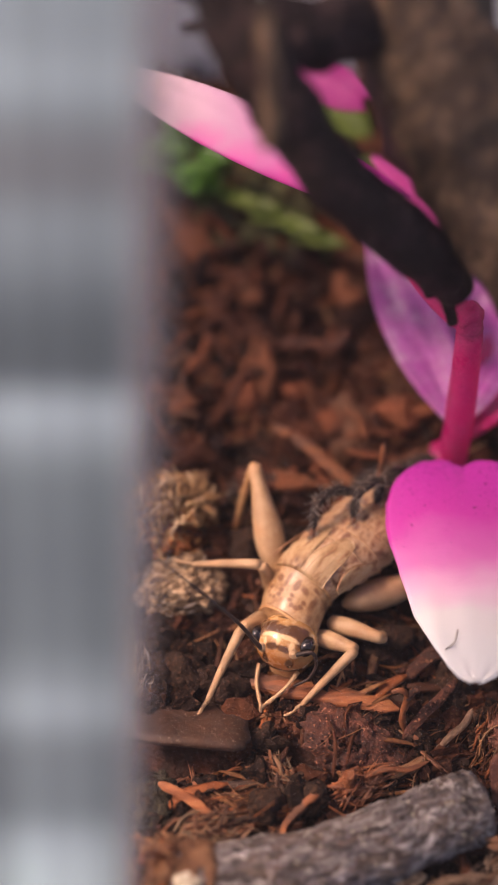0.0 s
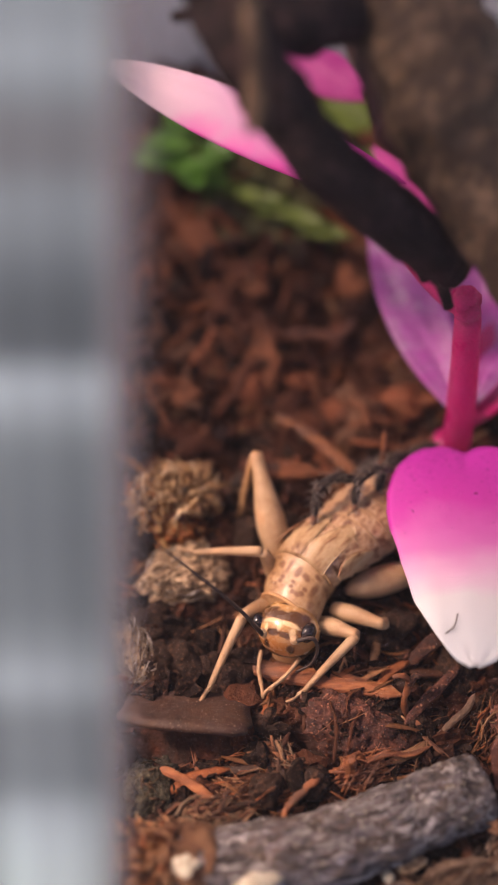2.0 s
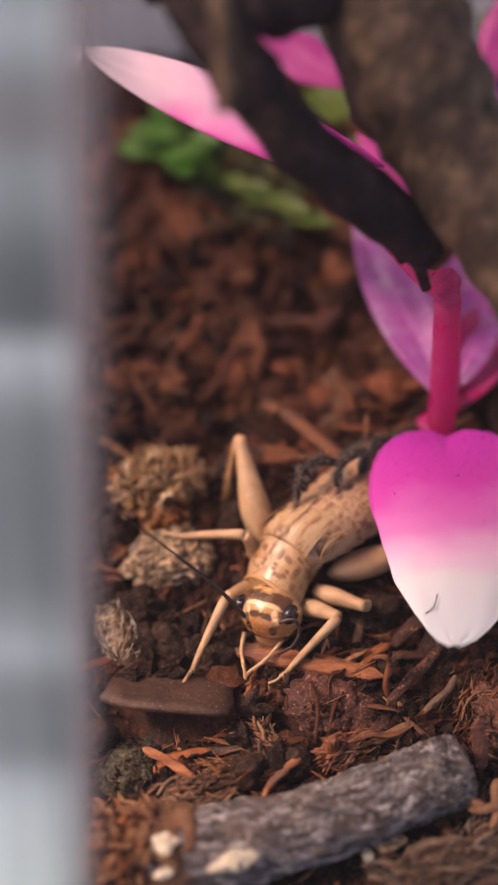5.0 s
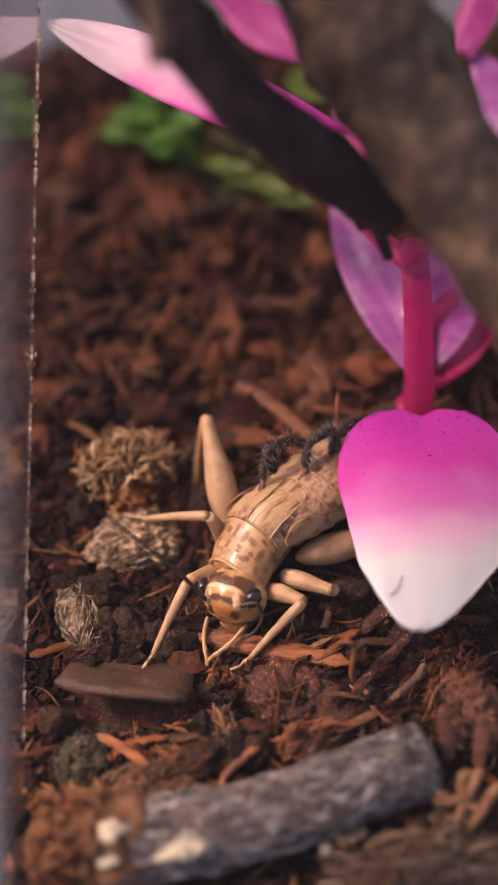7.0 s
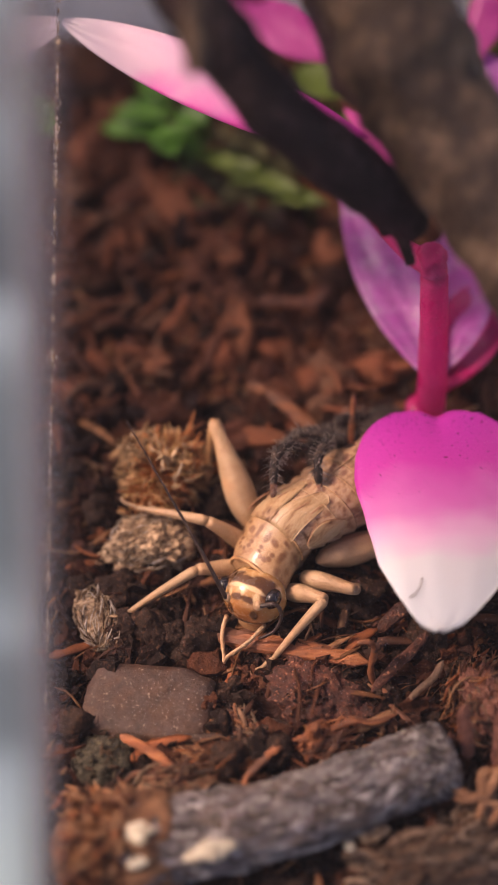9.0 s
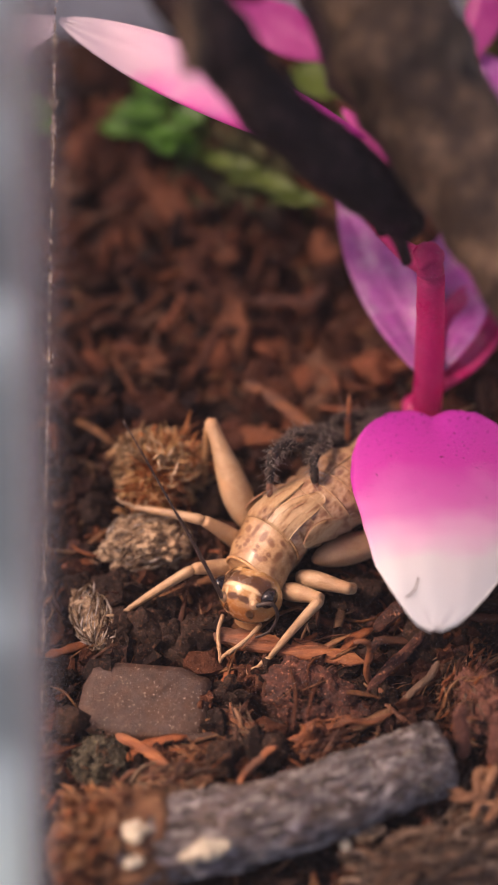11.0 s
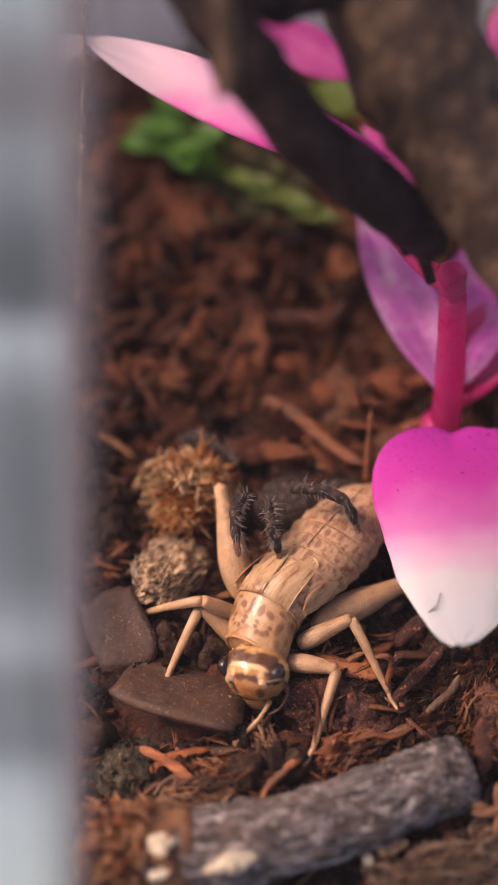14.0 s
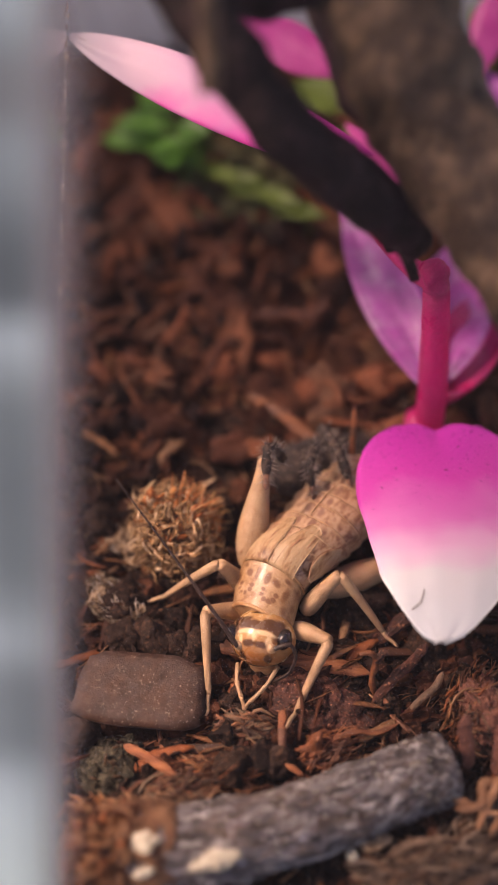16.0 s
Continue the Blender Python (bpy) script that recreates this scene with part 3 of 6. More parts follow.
VIEW_UP = Vector((0, 0.8290, 0.5592))


def wall_point(d, s, inset=0.0):
    """A point of the side panel's inner face, d mm deep and s mm along its edge."""
    p = VIEW_EYE + VIEW_FWD * d + VIEW_UP * s
    p.x = -13.5 - 0.12 * (d - 75.0) + 0.024 * (s - 3.3) - inset
    return p


def panel(name, d0, d1, s0, s1, i0, i1, mat, parent=None, label=""):
    b = Build()
    for i in (i0, i1):
        b.v += [wall_point(d0, s0, i), wall_point(d1, s0, i), wall_point(d1, s1, i), wall_point(d0, s1, i)]
    b.f += [(0, 1, 2, 3), (7, 6, 5, 4), (0, 4, 5, 1), (1, 5, 6, 2), (2, 6, 7, 3), (3, 7, 4, 0)]
    return b.make(name, mat, parent, label, smooth=False)


side = tagged(new("wall_west"), "clear acrylic side panel of the container with painted edge reflections", "container wall", kind="structure")
panel("pane", 50.0, 75.2, -34, 46, 0.0, 0.12, HAZY, side, "clear glossy acrylic pane").visible_shadow = False
# added film: lightens the pane as a grazing reflection would
panel("haze_film", 50.0, 75.1, -34, 46, 0.16, 0.2, PANEHAZE, side, "grey film added to lighten the pane like haze").visible_shadow = False
# thick front edge of the panel: reflected bands and haze put into its colour


def edge_point(s, inset, deep=0.0):
    """A point of the panel's front edge, its lean and depth fitted to the camera's view."""
    p = VIEW_EYE + VIEW_FWD * (45.0 - 0.22 * s + deep) + VIEW_UP * s
    rim, band = -7.2 + 0.055 * s, -8.7 + 0.028 * s
    p.x = rim + (band - rim) * inset / 1.4 if inset < 1.4 else band - (inset - 1.4)
    return p


for i0, i1, mat in ((0.0, 0.35, VEIL[0]), (0.35, 0.7, VEIL[1]), (0.7, 1.05, VEIL[2]), (1.05, 1.4, VEIL[3]), (1.4, 5.6, EDGE_REFLECTION), (5.65, 9.0, EDGE_REFLECTION), (9.05, 15.0, EDGE_REFLECTION)):
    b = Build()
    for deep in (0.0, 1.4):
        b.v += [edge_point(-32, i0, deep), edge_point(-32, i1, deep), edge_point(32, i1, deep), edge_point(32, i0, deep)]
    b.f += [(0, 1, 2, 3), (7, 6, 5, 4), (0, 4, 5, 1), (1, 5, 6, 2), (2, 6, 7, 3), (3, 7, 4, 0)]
    b.make("edge_strip", mat, side, "acrylic edge strip with painted reflections and haze", smooth=False).visible_shadow = False

# added see-through sheet across the view; its grey cover stands in for haze
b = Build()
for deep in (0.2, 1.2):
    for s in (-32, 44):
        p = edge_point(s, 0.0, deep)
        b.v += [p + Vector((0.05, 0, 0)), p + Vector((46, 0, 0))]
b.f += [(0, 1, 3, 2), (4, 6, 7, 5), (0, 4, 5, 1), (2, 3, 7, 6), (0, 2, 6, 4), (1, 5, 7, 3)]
front = tagged(b.make("haze_sheet", HAZE, smooth=False), "clear front sheet added to lay a faint haze over the view", "container wall", kind="structure")
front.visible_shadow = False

back = tagged(Build().box((-60, 70.0, -5), (60, 72, 70)).make("wall_north", FROST, smooth=False), "frosted white acrylic back panel of the container", "container wall", kind="structure")
right = tagged(Build().box((46.5, -60, -5), (49, 69.5, 70)).make("wall_east", CLEAR, smooth=False), "clear acrylic side panel of the container", "container wall", kind="structure")
right.visible_shadow = back.visible_shadow = False

dust = Build()
rnd = random.Random(9)
for k in range(800):
    s = -32 + 76 * rnd.random()
    if noise.noise(Vector((s * 0.5, 0, 4))) < rnd.uniform(-0.5, 0.15):
        continue
    c = wall_point(75.25, s, -0.02 + 0.07 * noise.noise(Vector((s * 0.3, 3, 0))) + rnd.gauss(0, 0.05) + (rnd.uniform(-0.25, 0.3) if k % 9 == 0 else 0))
    r = rnd.uniform(0.03, 0.075)
    dust.tube([c - VIEW_UP * r * rnd.uniform(1, 5), c, c + VIEW_UP * r * rnd.uniform(1, 5)], [r * 0.3, r, r * 0.4], 5)
dust.make("dust", CORKSTRAND, side, "fine pale scratches and dust on the pane's edge")


# ---- things lying on the substrate ----
def make_log():
    log = thing("driftwood_stick", "short grey weathered wooden stick with pale crust lying on soil", "stick")
    pts = curve([(-9.8, -14.1, 1.6), (-6.0, -13.7, 1.9), (0.0, -12.8, 2.1), (6.5, -10.8, 2.1), (10.6, -9.2, 2.2), (13.4, -8.1, 2.2)], 110)
    rad = [2.95 - 0.55 * min(i / 60, 1) + 0.3 * noise.noise(Vector((i * 0.113, 2, 0))) for i in range(111)]
    for i, k in enumerate((0.35, 0.6, 0.8, 0.92)):
        rad[i] *= k
    for i, k in enumerate((0.3, 0.62, 0.82, 0.9, 0.95)):
        rad[-1 - i] *= k
    Build().tube(pts, rad, 72, wobble=0.07, seed=2.0, wsize=2.0).make("wood", GREYWOOD, log)
    q = random.Random(15)
    b = Build()
    for k in range(1300):
        # ragged ridges and splinters of the weathered grain
        n = q.choice((3, 5, 6, 8, 10))
        i = q.randrange(6, 109 - n)
        a, w = q.uniform(-0.3, 3.4), q.uniform(0.045, 0.15)
        line = []
        for j in range(0, n + 1):
            c, f = Vector(pts[i + j]), math.sin(math.pi * (j + 0.5) / (n + 1))
            aa = a + 0.03 * j * q.uniform(-1, 1)
            o = Vector((-0.35 * math.cos(aa), math.cos(aa) * 0.93, math.sin(aa)))
            r = rad[i + j] * (1 + 0.07 * noise.noise((c + o * rad[i + j]) * 0.5 + Vector((2.0, 3.4, 3.1)))) - 0.05 + 0.08 * f
            line.append(c + o * r)
        b.tube(line, [w * (0.35 + 0.65 * math.sin(math.pi * (j + 0.5) / len(line))) for j in range(len(line))], 5, squash=0.7)
    tagged(b.make("weathered_grain", GREYGRAIN, log, "raised grey weathered grain"), kind="stuff")
    for c, r, s in (((-2.4, -14.7, 4.4), (1.3, 1.0, 0.28), 1.0), ((-6.7, -13.9, 5.05), (0.6, 0.75, 0.28), 2.0), ((-6.7, -15.7, 4.7), (0.6, 0.42, 0.3), 4.0)):
        Build().blob(c, r, rotation(-25, -6, 15), rough=0.75, wsize=0.6, seed=s, level=4).make("crust", LICHEN, log, "pale crusty patch")
    b = Build()
    for k in range(110):
        i = q.randrange(35, 104)
        a = q.uniform(0.2, 2.9)
        c, r = Vector(pts[i]), q.uniform(0.04, 0.12)
        b.blob(c + Vector((-0.35 * math.cos(a), math.cos(a) * 0.93, math.sin(a))) * (rad[i] + 0.02), (r, r, r * 0.6), None, 0.5, 0.3, k * 0.7, 1)
    tagged(b.make("pale_specks", LICHEN, log, "pale specks of crust"), kind="stuff")
    Build().tube(curve([(-12.3, -14.6, 1.1), (-8.6, -13.9, 1.7), (-4.6, -13.4, 1.95)], 14), [1.5, 2.2, 2.6, 2.85, 3.0, 3.1, 3.15, 3.15, 3.15, 3.12, 3.1, 3.05, 2.95, 2.85, 2.5], 44, wobble=0.34, seed=4.0, wsize=0.8).make("bark_end", ENDBARK, log, "red-brown bark left on the stick's end")
    b = Build()
    rnd = random.Random(5)
    for k in range(420):
        a = rnd.uniform(0, 6.28)
        p = Vector((-9.2 + rnd.uniform(-2.0, 1.8), -14.2 + math.cos(a) * 3.2, 1.7 + math.sin(a) * 3.2))
        q = p + Vector((rnd.uniform(-1.6, 0.2), rnd.uniform(-1.0, 1.0), rnd.uniform(-0.4, 0.9)))
        b.tube([p, (p + q) / 2 + Vector((0, rnd.uniform(-.3, .3), 0.2)), q], [0.22, 0.16, 0.04], 5)
    tagged(b.make("torn_bark", FIBRE, log, "torn orange-brown bark at the stick's end"), kind="stuff")


make_log()


def irregular(name, label, cat, c, r, rot, mat, rough=0.3, wsize=1.2, seed=1.0, level=3, group=""):
    ob = Build().blob((0, 0, 0), r, None, rough, wsize, seed, level).make(name, mat)
    ob.matrix_basis = mpose(*c, *rot)
    return tagged(ob, label, cat, group)


def flake_thing(name, label, cat, c, size, rot, mat, seed, n=9, group=""):
    """A bark plate: rounded broken outline, worn face and edges."""
    rnd = random.Random(seed)
    b = Build()
    rings = 6
    out = []
    for k in range(n * 3):
        a = 2 * math.pi * k / (n * 3)
        out.append(0.94 + 0.10 * noise.noise(Vector((math.cos(a) * 1.6, math.sin(a) * 1.6, seed * 3.7))) + 0.05 * rnd.uniform(-1, 1))
    m = len(out)
    for side in (1, -1):
        for j in range(rings):
            f = (j + 0.6) / (rings - 0.4)
            for k in range(m):
                a = 2 * math.pi * k / m
                ex = 0.45
                cx, sy = math.cos(a), math.sin(a)
                x = math.copysign(abs(cx) ** ex, cx) * size[0] * out[k] * f
                y = math.copysign(abs(sy) ** ex, sy) * size[1] * out[k] * f
                e = size[2] * (1 - 0.5 * max(0, f - 0.9) / 0.1)
                z = side * e + 0.14 * noise.noise(Vector((x * 0.6, y * 0.6, seed))) + 0.1 * noise.noise(Vector((x * 2, y * 2, seed + side)))
                b.v.append((x, y, z))
    for s in (0, 1):
        o = s * rings * m
        for j in range(rings - 1):
            for k in range(m):
                a, c2 = o + j * m + k, o + j * m + (k + 1) % m
                b.f.append((a, c2, c2 + m, a + m) if s else (a, a + m, c2 + m, c2))
        b.v.append((0, 0, (size[2] if s == 0 else -size[2]) + 0.14 * noise.noise(Vector((0, 0, seed)))))
        for k in range(m):
            a, c2, e = o + k, o + (k + 1) % m, len(b.v) - 1
            b.f.append((e, c2, a) if s else (e, a, c2))
    for k in range(m):
        a, c2 = (rings - 1) * m + k, (rings - 1) * m + (k + 1) % m
        b.f.append((a, a + rings * m, c2 + rings * m, c2))
    ob = b.make(name, mat)
    ob.matrix_basis = mpose(*c, *rot)
    return tagged(ob, label, cat, group)


def splinter(name, label, p0, p1, r, mat, seed, squash=0.5, group="wood splinters", bend=0.3):
    p0, p1 = Vector(p0), Vector(p1)
    rnd = random.Random(seed)
    mid = (p0 + p1) / 2
    d = (p1 - p0) / 2
    pts = curve([-d, -d * 0.3 + Vector((rnd.uniform(-bend, bend), rnd.uniform(-bend, bend), bend * rnd.random())), d * 0.4 + Vector((rnd.uniform(-bend, bend), rnd.uniform(-bend, bend), 0)), d], 24)
    rad = [r * (0.6 + 0.4 * math.sin(math.pi * (0.12 + 0.8 * i / 24))) * rnd.uniform(0.94, 1.06) for i in range(25)]
    rad[0], rad[1], rad[-1], rad[-2] = r * 0.25, r * 0.6, r * 0.15, r * 0.5
    b = Build().tube(pts, rad, 10, squash=squash, wobble=0.3, seed=seed * 1.3, wsize=0.9)
    side = d.cross(Vector((0, 0, 1))).normalized()
    for k in range(int(6 + 10 * r)):
        # strands split off along the grain
        i = rnd.randrange(0, 12)
        n = rnd.randrange(8, 24 - i)
        o, h, w = rnd.uniform(-0.85, 0.85), rnd.uniform(0.2, 0.9), r * rnd.uniform(0.1, 0.26)
        line = [pts[i + j] + side * rad[i + j] * o + Vector((0, 0, 1)) * rad[i + j] * squash * h * (1 - o * o) ** 0.5 for j in range(n)]
        line[-1] = line[-1] + Vector((0, 0, 1)) * r * rnd.uniform(0, 0.4) + side * r * rnd.uniform(-0.5, 0.5)
        b.tube(line, [w * min(1.0, 0.3 + 0.35 * min(j, n - 1 - j)) for j in range(n)], 5, squash=0.7)
    ob = b.make(name, mat, smooth=False)
    ob.matrix_basis = mpose(*mid)
    return tagged(ob, label, "wood splinter", group)


def tuft(name, label, n, r, mat, seed, length=2.6, out=0.22, thick=(0.04, 0.15), brush=0):
    """A ball of tangled torn fibres with a lumpy core."""
    ob = thing(name, label, "fibre tuft")
    rnd = random.Random(seed)
    Build().blob((0, 0, 0), (r[0] * 0.6, r[1] * 0.6, r[2] * 0.6), None, 0.7, 1.2, seed, 4).make("core", RUST, ob)
    b = Build()
    for k in range(n):
        # curled torn strips, some broad, some thread-like
        v = Vector((rnd.gauss(0, 1), rnd.gauss(0, 1), rnd.gauss(0, 1))).normalized()
        lump = 1.0 + (0.9 + out) * noise.noise(v * 1.6 + Vector((seed, 0, 2)))
        p = Vector((v.x * r[0], v.y * r[1], v.z * r[2])) * rnd.uniform(0.45, 0.85) * lump
        t1 = Vector((rnd.gauss(0, 1), rnd.gauss(0, 1), rnd.gauss(0, 1)))
        t1 = (t1 - v * v.dot(t1) * 0.8).normalized()
        t2 = v.cross(t1)
        l = rnd.uniform(0.3, 1.0) * length
        c = rnd.uniform(-0.5, 0.7)
        q = p + t1 * l * 0.5 + v * l * c * 0.5 + t2 * l * rnd.gauss(0, 0.12)
        e = p + t1 * l * (0.9 - 0.3 * abs(c)) + v * l * c * rnd.uniform(0.0, 1.3) + t2 * l * rnd.gauss(0, 0.25)
        rr = rnd.uniform(*thick) if k % 3 else rnd.uniform(0.18, 0.42)
        b.tube(curve([p, q, e], 4), [rr * 0.6, rr, rr * 1.1, rr * 0.8, rr * 0.3], 5, squash=0.55 if k % 3 else 0.25, up=v)
    for k in range(brush):
        # a torn brush of longer fibres, fanned upwards
        a, e = rnd.uniform(-0.9, 0.9), rnd.uniform(-0.8, 0.8)
        p = Vector((r[0] * 0.5 * math.sin(a) + rnd.gauss(0, 0.5), rnd.gauss(0, 0.6), r[2] * 0.1))
        l = rnd.uniform(1.9, 3.9)
        d = Vector((math.sin(a * 0.8) + rnd.gauss(0, 0.15), e, math.cos(a) + 0.2)).normalized() * l
        rr = rnd.uniform(0.05, 0.16)
        b.tube(curve([p, p + d * 0.5 + Vector((rnd.gauss(0, .2), rnd.gauss(0, .2), 0)), p + d + Vector((rnd.gauss(0, .5), rnd.gauss(0, .4), 0))], 4), [rr, rr, rr * 0.9, rr * 0.7, rr * 0.2], 4, squash=0.6)
    tagged(b.make("fibre_tangle", mat, ob), kind="stuff")
    if brush:
        # one face is shaggy with thick pale curls
        axis = Vector((-0.97, -0.09, -0.23))
        b = Build()
        for k in range(900):
            v = (Vector((rnd.gauss(0, 1), rnd.gauss(0, 1), rnd.gauss(0, 1))).normalized() + axis * 0.75).normalized()
            p = Vector((v.x * 2.6, v.y * 3.3, v.z * 3.3)) * (0.85 + 0.3 * noise.noise(v * 2.0))
            t1 = Vector((rnd.gauss(0, 1), rnd.gauss(0, 1), rnd.gauss(0, 1)))
            t1 = (t1 - v * v.dot(t1)).normalized()
            l = rnd.uniform(0.8, 2.1)
            rr = rnd.uniform(0.07, 0.2)
            b.tube(curve([p - v * 0.4, p + v * l * 0.35 + t1 * l * 0.3, p + v * l * rnd.uniform(0.2, 0.7) + t1 * l * 0.85], 4), [rr, rr, rr * 0.9, rr * 0.8, rr * 0.3], 5, squash=0.6)
        tagged(b.make("pale_curls", STRAWCURL, ob, "shaggy beige-brown fibre curls"), kind="stuff")
    return ob


def crumbly(name, label, cat, c, r, rot, mat, seed):
    """A broken chunk: flat facets, pits and torn ledges."""
    bm = bmesh.new()
    bmesh.ops.create_icosphere(bm, subdivisions=6, radius=1.0)
    q = random.Random(seed)
    cuts = [(Vector((q.gauss(0, 1), q.gauss(0, 1), q.gauss(0, 1))).normalized(), q.uniform(0.66, 0.92)) for _ in range(16)]
    for v in bm.verts:
        p = v.co.copy()
        for n, d in cuts:
            o = p.dot(n) - d
            if o > 0:
                p -= n * o * 0.85
        w = Vector((p.x * r[0], p.y * r[1], p.z * r[2]))
        pit = abs(noise.noise(w * 0.9 + Vector((seed, 1, 2)))) + 0.5 * abs(noise.noise(w * 2.3 + Vector((3, seed, 2)))) + 0.3 * abs(noise.noise(w * 5.0))
        v.co = w * (0.86 + 0.42 * pit)
    ob = part(name, bm, mat)
    ob.matrix_basis = mpose(*c, *rot)
    return tagged(ob, label, cat)


cork = crumbly("cork_chunk", "pale tan crumbly cork chunk resting on dark soil", "cork", (-7.7, 8.6, 1.0), (3.7, 2.6, 1.7), (8, 6, 12), PALE, 3)
grey_chip = crumbly("fibrous_chip", "pale grey fibrous wood chip half buried in soil", "wood chip", (-11.3, 2.4, 0.6), (1.5, 2.5, 0.8), (10, 0, 25), PALE, 8)


def flaky(ob, r, n, mat, length, seed, along=None, rr=(0.03, 0.09)):
    """Frayed strands lying on the surface of a chunk."""
    q = random.Random(seed)
    b = Build()
    for k in range(n):
        v = Vector((q.gauss(0, 1), q.gauss(0, 1), q.gauss(0, 1))).normalized()
        p = Vector((v.x * r[0], v.y * r[1], v.z * r[2])) * q.uniform(0.9, 1.05)
        d = Vector((q.gauss(0, 1), q.gauss(0, 1), q.gauss(0, 0.6))) if along is None else Vector(along) + Vector((q.gauss(0, .3), q.gauss(0, .3), q.gauss(0, .3)))
        d = (d - v * d.dot(v) * 0.9).normalized() * length * q.uniform(0.5, 1.2)
        w = q.uniform(*rr)
        b.tube([p - d / 2, p + v * 0.12 * length, p + d / 2 + v * q.uniform(-0.1, 0.25) * length], [w * 0.4, w, w * 0.3], 4, squash=0.6)
    tagged(b.make("fray", mat, ob, "frayed pale surface fibre"), kind="stuff")


flaky(cork, (3.3, 2.3, 1.5), 420, CORKSTRAND, 1.3, 5, (1.0, 0.25, 0.1), (0.035, 0.10))
flaky(grey_chip, (1.5, 2.4, 0.8), 260, CORKSTRAND, 1.5, 6, (0.35, 0.9, 0.1), (0.03, 0.10))
plate = flake_thing("bark_plate", "smooth dark reddish-brown flat bark plate tilted on the soil", "bark chip", (-6.9, -2.9, 0.6), (4.9, 2.6, 0.38), (0, 0, 0), CHIP, 4, 9)
plate_two = flake_thing("bark_plate", "brown flat bark plate leaning against the clear wall", "bark chip", (-13.6, 1.0, 0.4), (2.4, 3.2, 0.4), (10, 20, 20), CHIP, 9, 8)
clod_red = irregular("bark_slab", "broad rough red-brown rotten bark slab under the cricket", "bark chip", (4.8, -3.6, 0.5), (4.2, 2.4, 1.0), (10, 6, -30), REDBARK, 0.35, 1.2, 5.0, 5)
irregular("bark_slab", "small rough brown bark slab beside the dark plate", "bark chip", (-3.6, 0.4, -0.2), (2.4, 1.9, 1.0), (0, 0, 30), CLOD, 0.35, 1.1, 7.0, 4)
stick_orange = splinter("wood_splinter", "split orange-brown wood stick lying below the cricket", (-3.0, 1.1, 0.9), (8.3, -1.3, 1.1), 0.75, SPLINT, 3, 0.55, bend=0.25)
splinter("wood_splinter", "bright orange split wood splinter on the soil", (-8.9, -6.7, 1.6), (-5.2, -8.8, 1.4), 0.36, SPLINT, 5, 0.6, bend=0.12)
splinter("wood_splinter", "thin dark brown twig across the soil", (-6.6, -6.9, 0.7), (-0.9, -6.3, 0.8), 0.26, CHIP, 6, 0.8, bend=0.06)
splinter("wood_splinter", "long orange wood strip behind the cricket", (-0.4, 23.0, 2.0), (7.6, 16.2, 2.0), 0.55, SPLINT, 8, 0.5, bend=0.6)
splinter("wood_splinter", "curved red-brown wood strip", (-1.0, 31.0, 2.2), (6.5, 33.0, 2.8), 0.5, REDBARK, 9, 0.6, bend=1.2)
# upright spike fitted to the camera's view, built with the splinter helper
splinter("wood_splinter", "thin pale orange spike standing behind the cricket", (7.6, 13.6, 0.2), (7.7, 17.4, 8.0), 0.24, SPLINT, 11, 0.8, bend=0.05)
splinter("wood_splinter", "ragged orange splinter stuck upright by the stick", (4.2, -7.0, 0.2), (4.5, -6.6, 3.0), 0.5, SPLINT, 10, 0.6)
splinter("wood_splinter", "pale split wood sliver beside the grey stick", (5.6, -6.2, 1.5), (10.0, -5.2, 1.6), 0.22, SPLINT, 12, 0.5)
splinter("wood_splinter", "dark wood strip pointing up near the flower", (9.2, 1.4, 0.4), (14.5, 5.0, 1.8), 0.6, REDBARK, 13, 0.6)
splinter("wood_splinter", "rough brown bark strip at the container's front", (8.6, -14.4, 0.9), (18.5, -14.0, 1.3), 1.5, STRIPBARK, 14, 0.7, bend=0.5)
splinter("wood_splinter", "pale orange curled root piece by the stick", (13.2, -11.1, 2.2), (16.6, -9.6, 2.8), 0.34, ROOT, 15, 0.8, bend=0.5)
splinter("wood_splinter", "pale orange curled root piece by the stick", (14.6, -12.4, 2.0), (16.4, -9.2, 3.2), 0.32, ROOT, 16, 0.8, bend=0.3)
splinter("wood_splinter", "pale orange curled root piece by the stick", (15.4, -12.8, 1.6), (18.2, -9.8, 2.8), 0.32, ROOT, 17, 0.8, bend=0.5)
splinter("wood_splinter", "pale orange curled root piece by the stick", (13.0, -10.6, 2.4), (16.2, -11.6, 2.6), 0.24, ROOT, 18, 0.8, bend=0.6)
splinter("wood_splinter", "dark wood strip pointing up near the flower", (8.4, -3.4, 0.8), (12.6, 0.8, 1.6), 0.4, REDBARK, 19, 0.6)
splinter("wood_splinter", "thin dark brown twig across the soil", (10.4, -4.6, 1.0), (13.4, -1.6, 2.2), 0.25, TWIG, 20, 0.8)
irregular("pebble", "small off-white stone chip by the grey stick", "pebble", (7.9, -13.1, 1.6), (1.15, 0.55, 0.5), (0, 0, 15), PALE, 0.3, 0.8, 2.0)
irregular("pebble", "tiny off-white stone chip on soil", "pebble", (6.4, -13.9, 1.6), (0.45, 0.4, 0.35), (0, 0, 0), LICHEN, 0.3, 0.8, 6.0, 2)
irregular("pebble", "tiny off-white stone chip on soil", "pebble", (5.6, -2.1, 0.7), (0.75, 0.3, 0.3), (0, 10, -20), PALE, 0.3, 0.8, 9.0, 3)
stump = crumbly("bark_slab", "rough red-brown bark lump at the stick's end", "bark chip", (16.4, -4.6, 0.9), (2.3, 2.9, 1.9), (0, 10, 20), RUST, 13)
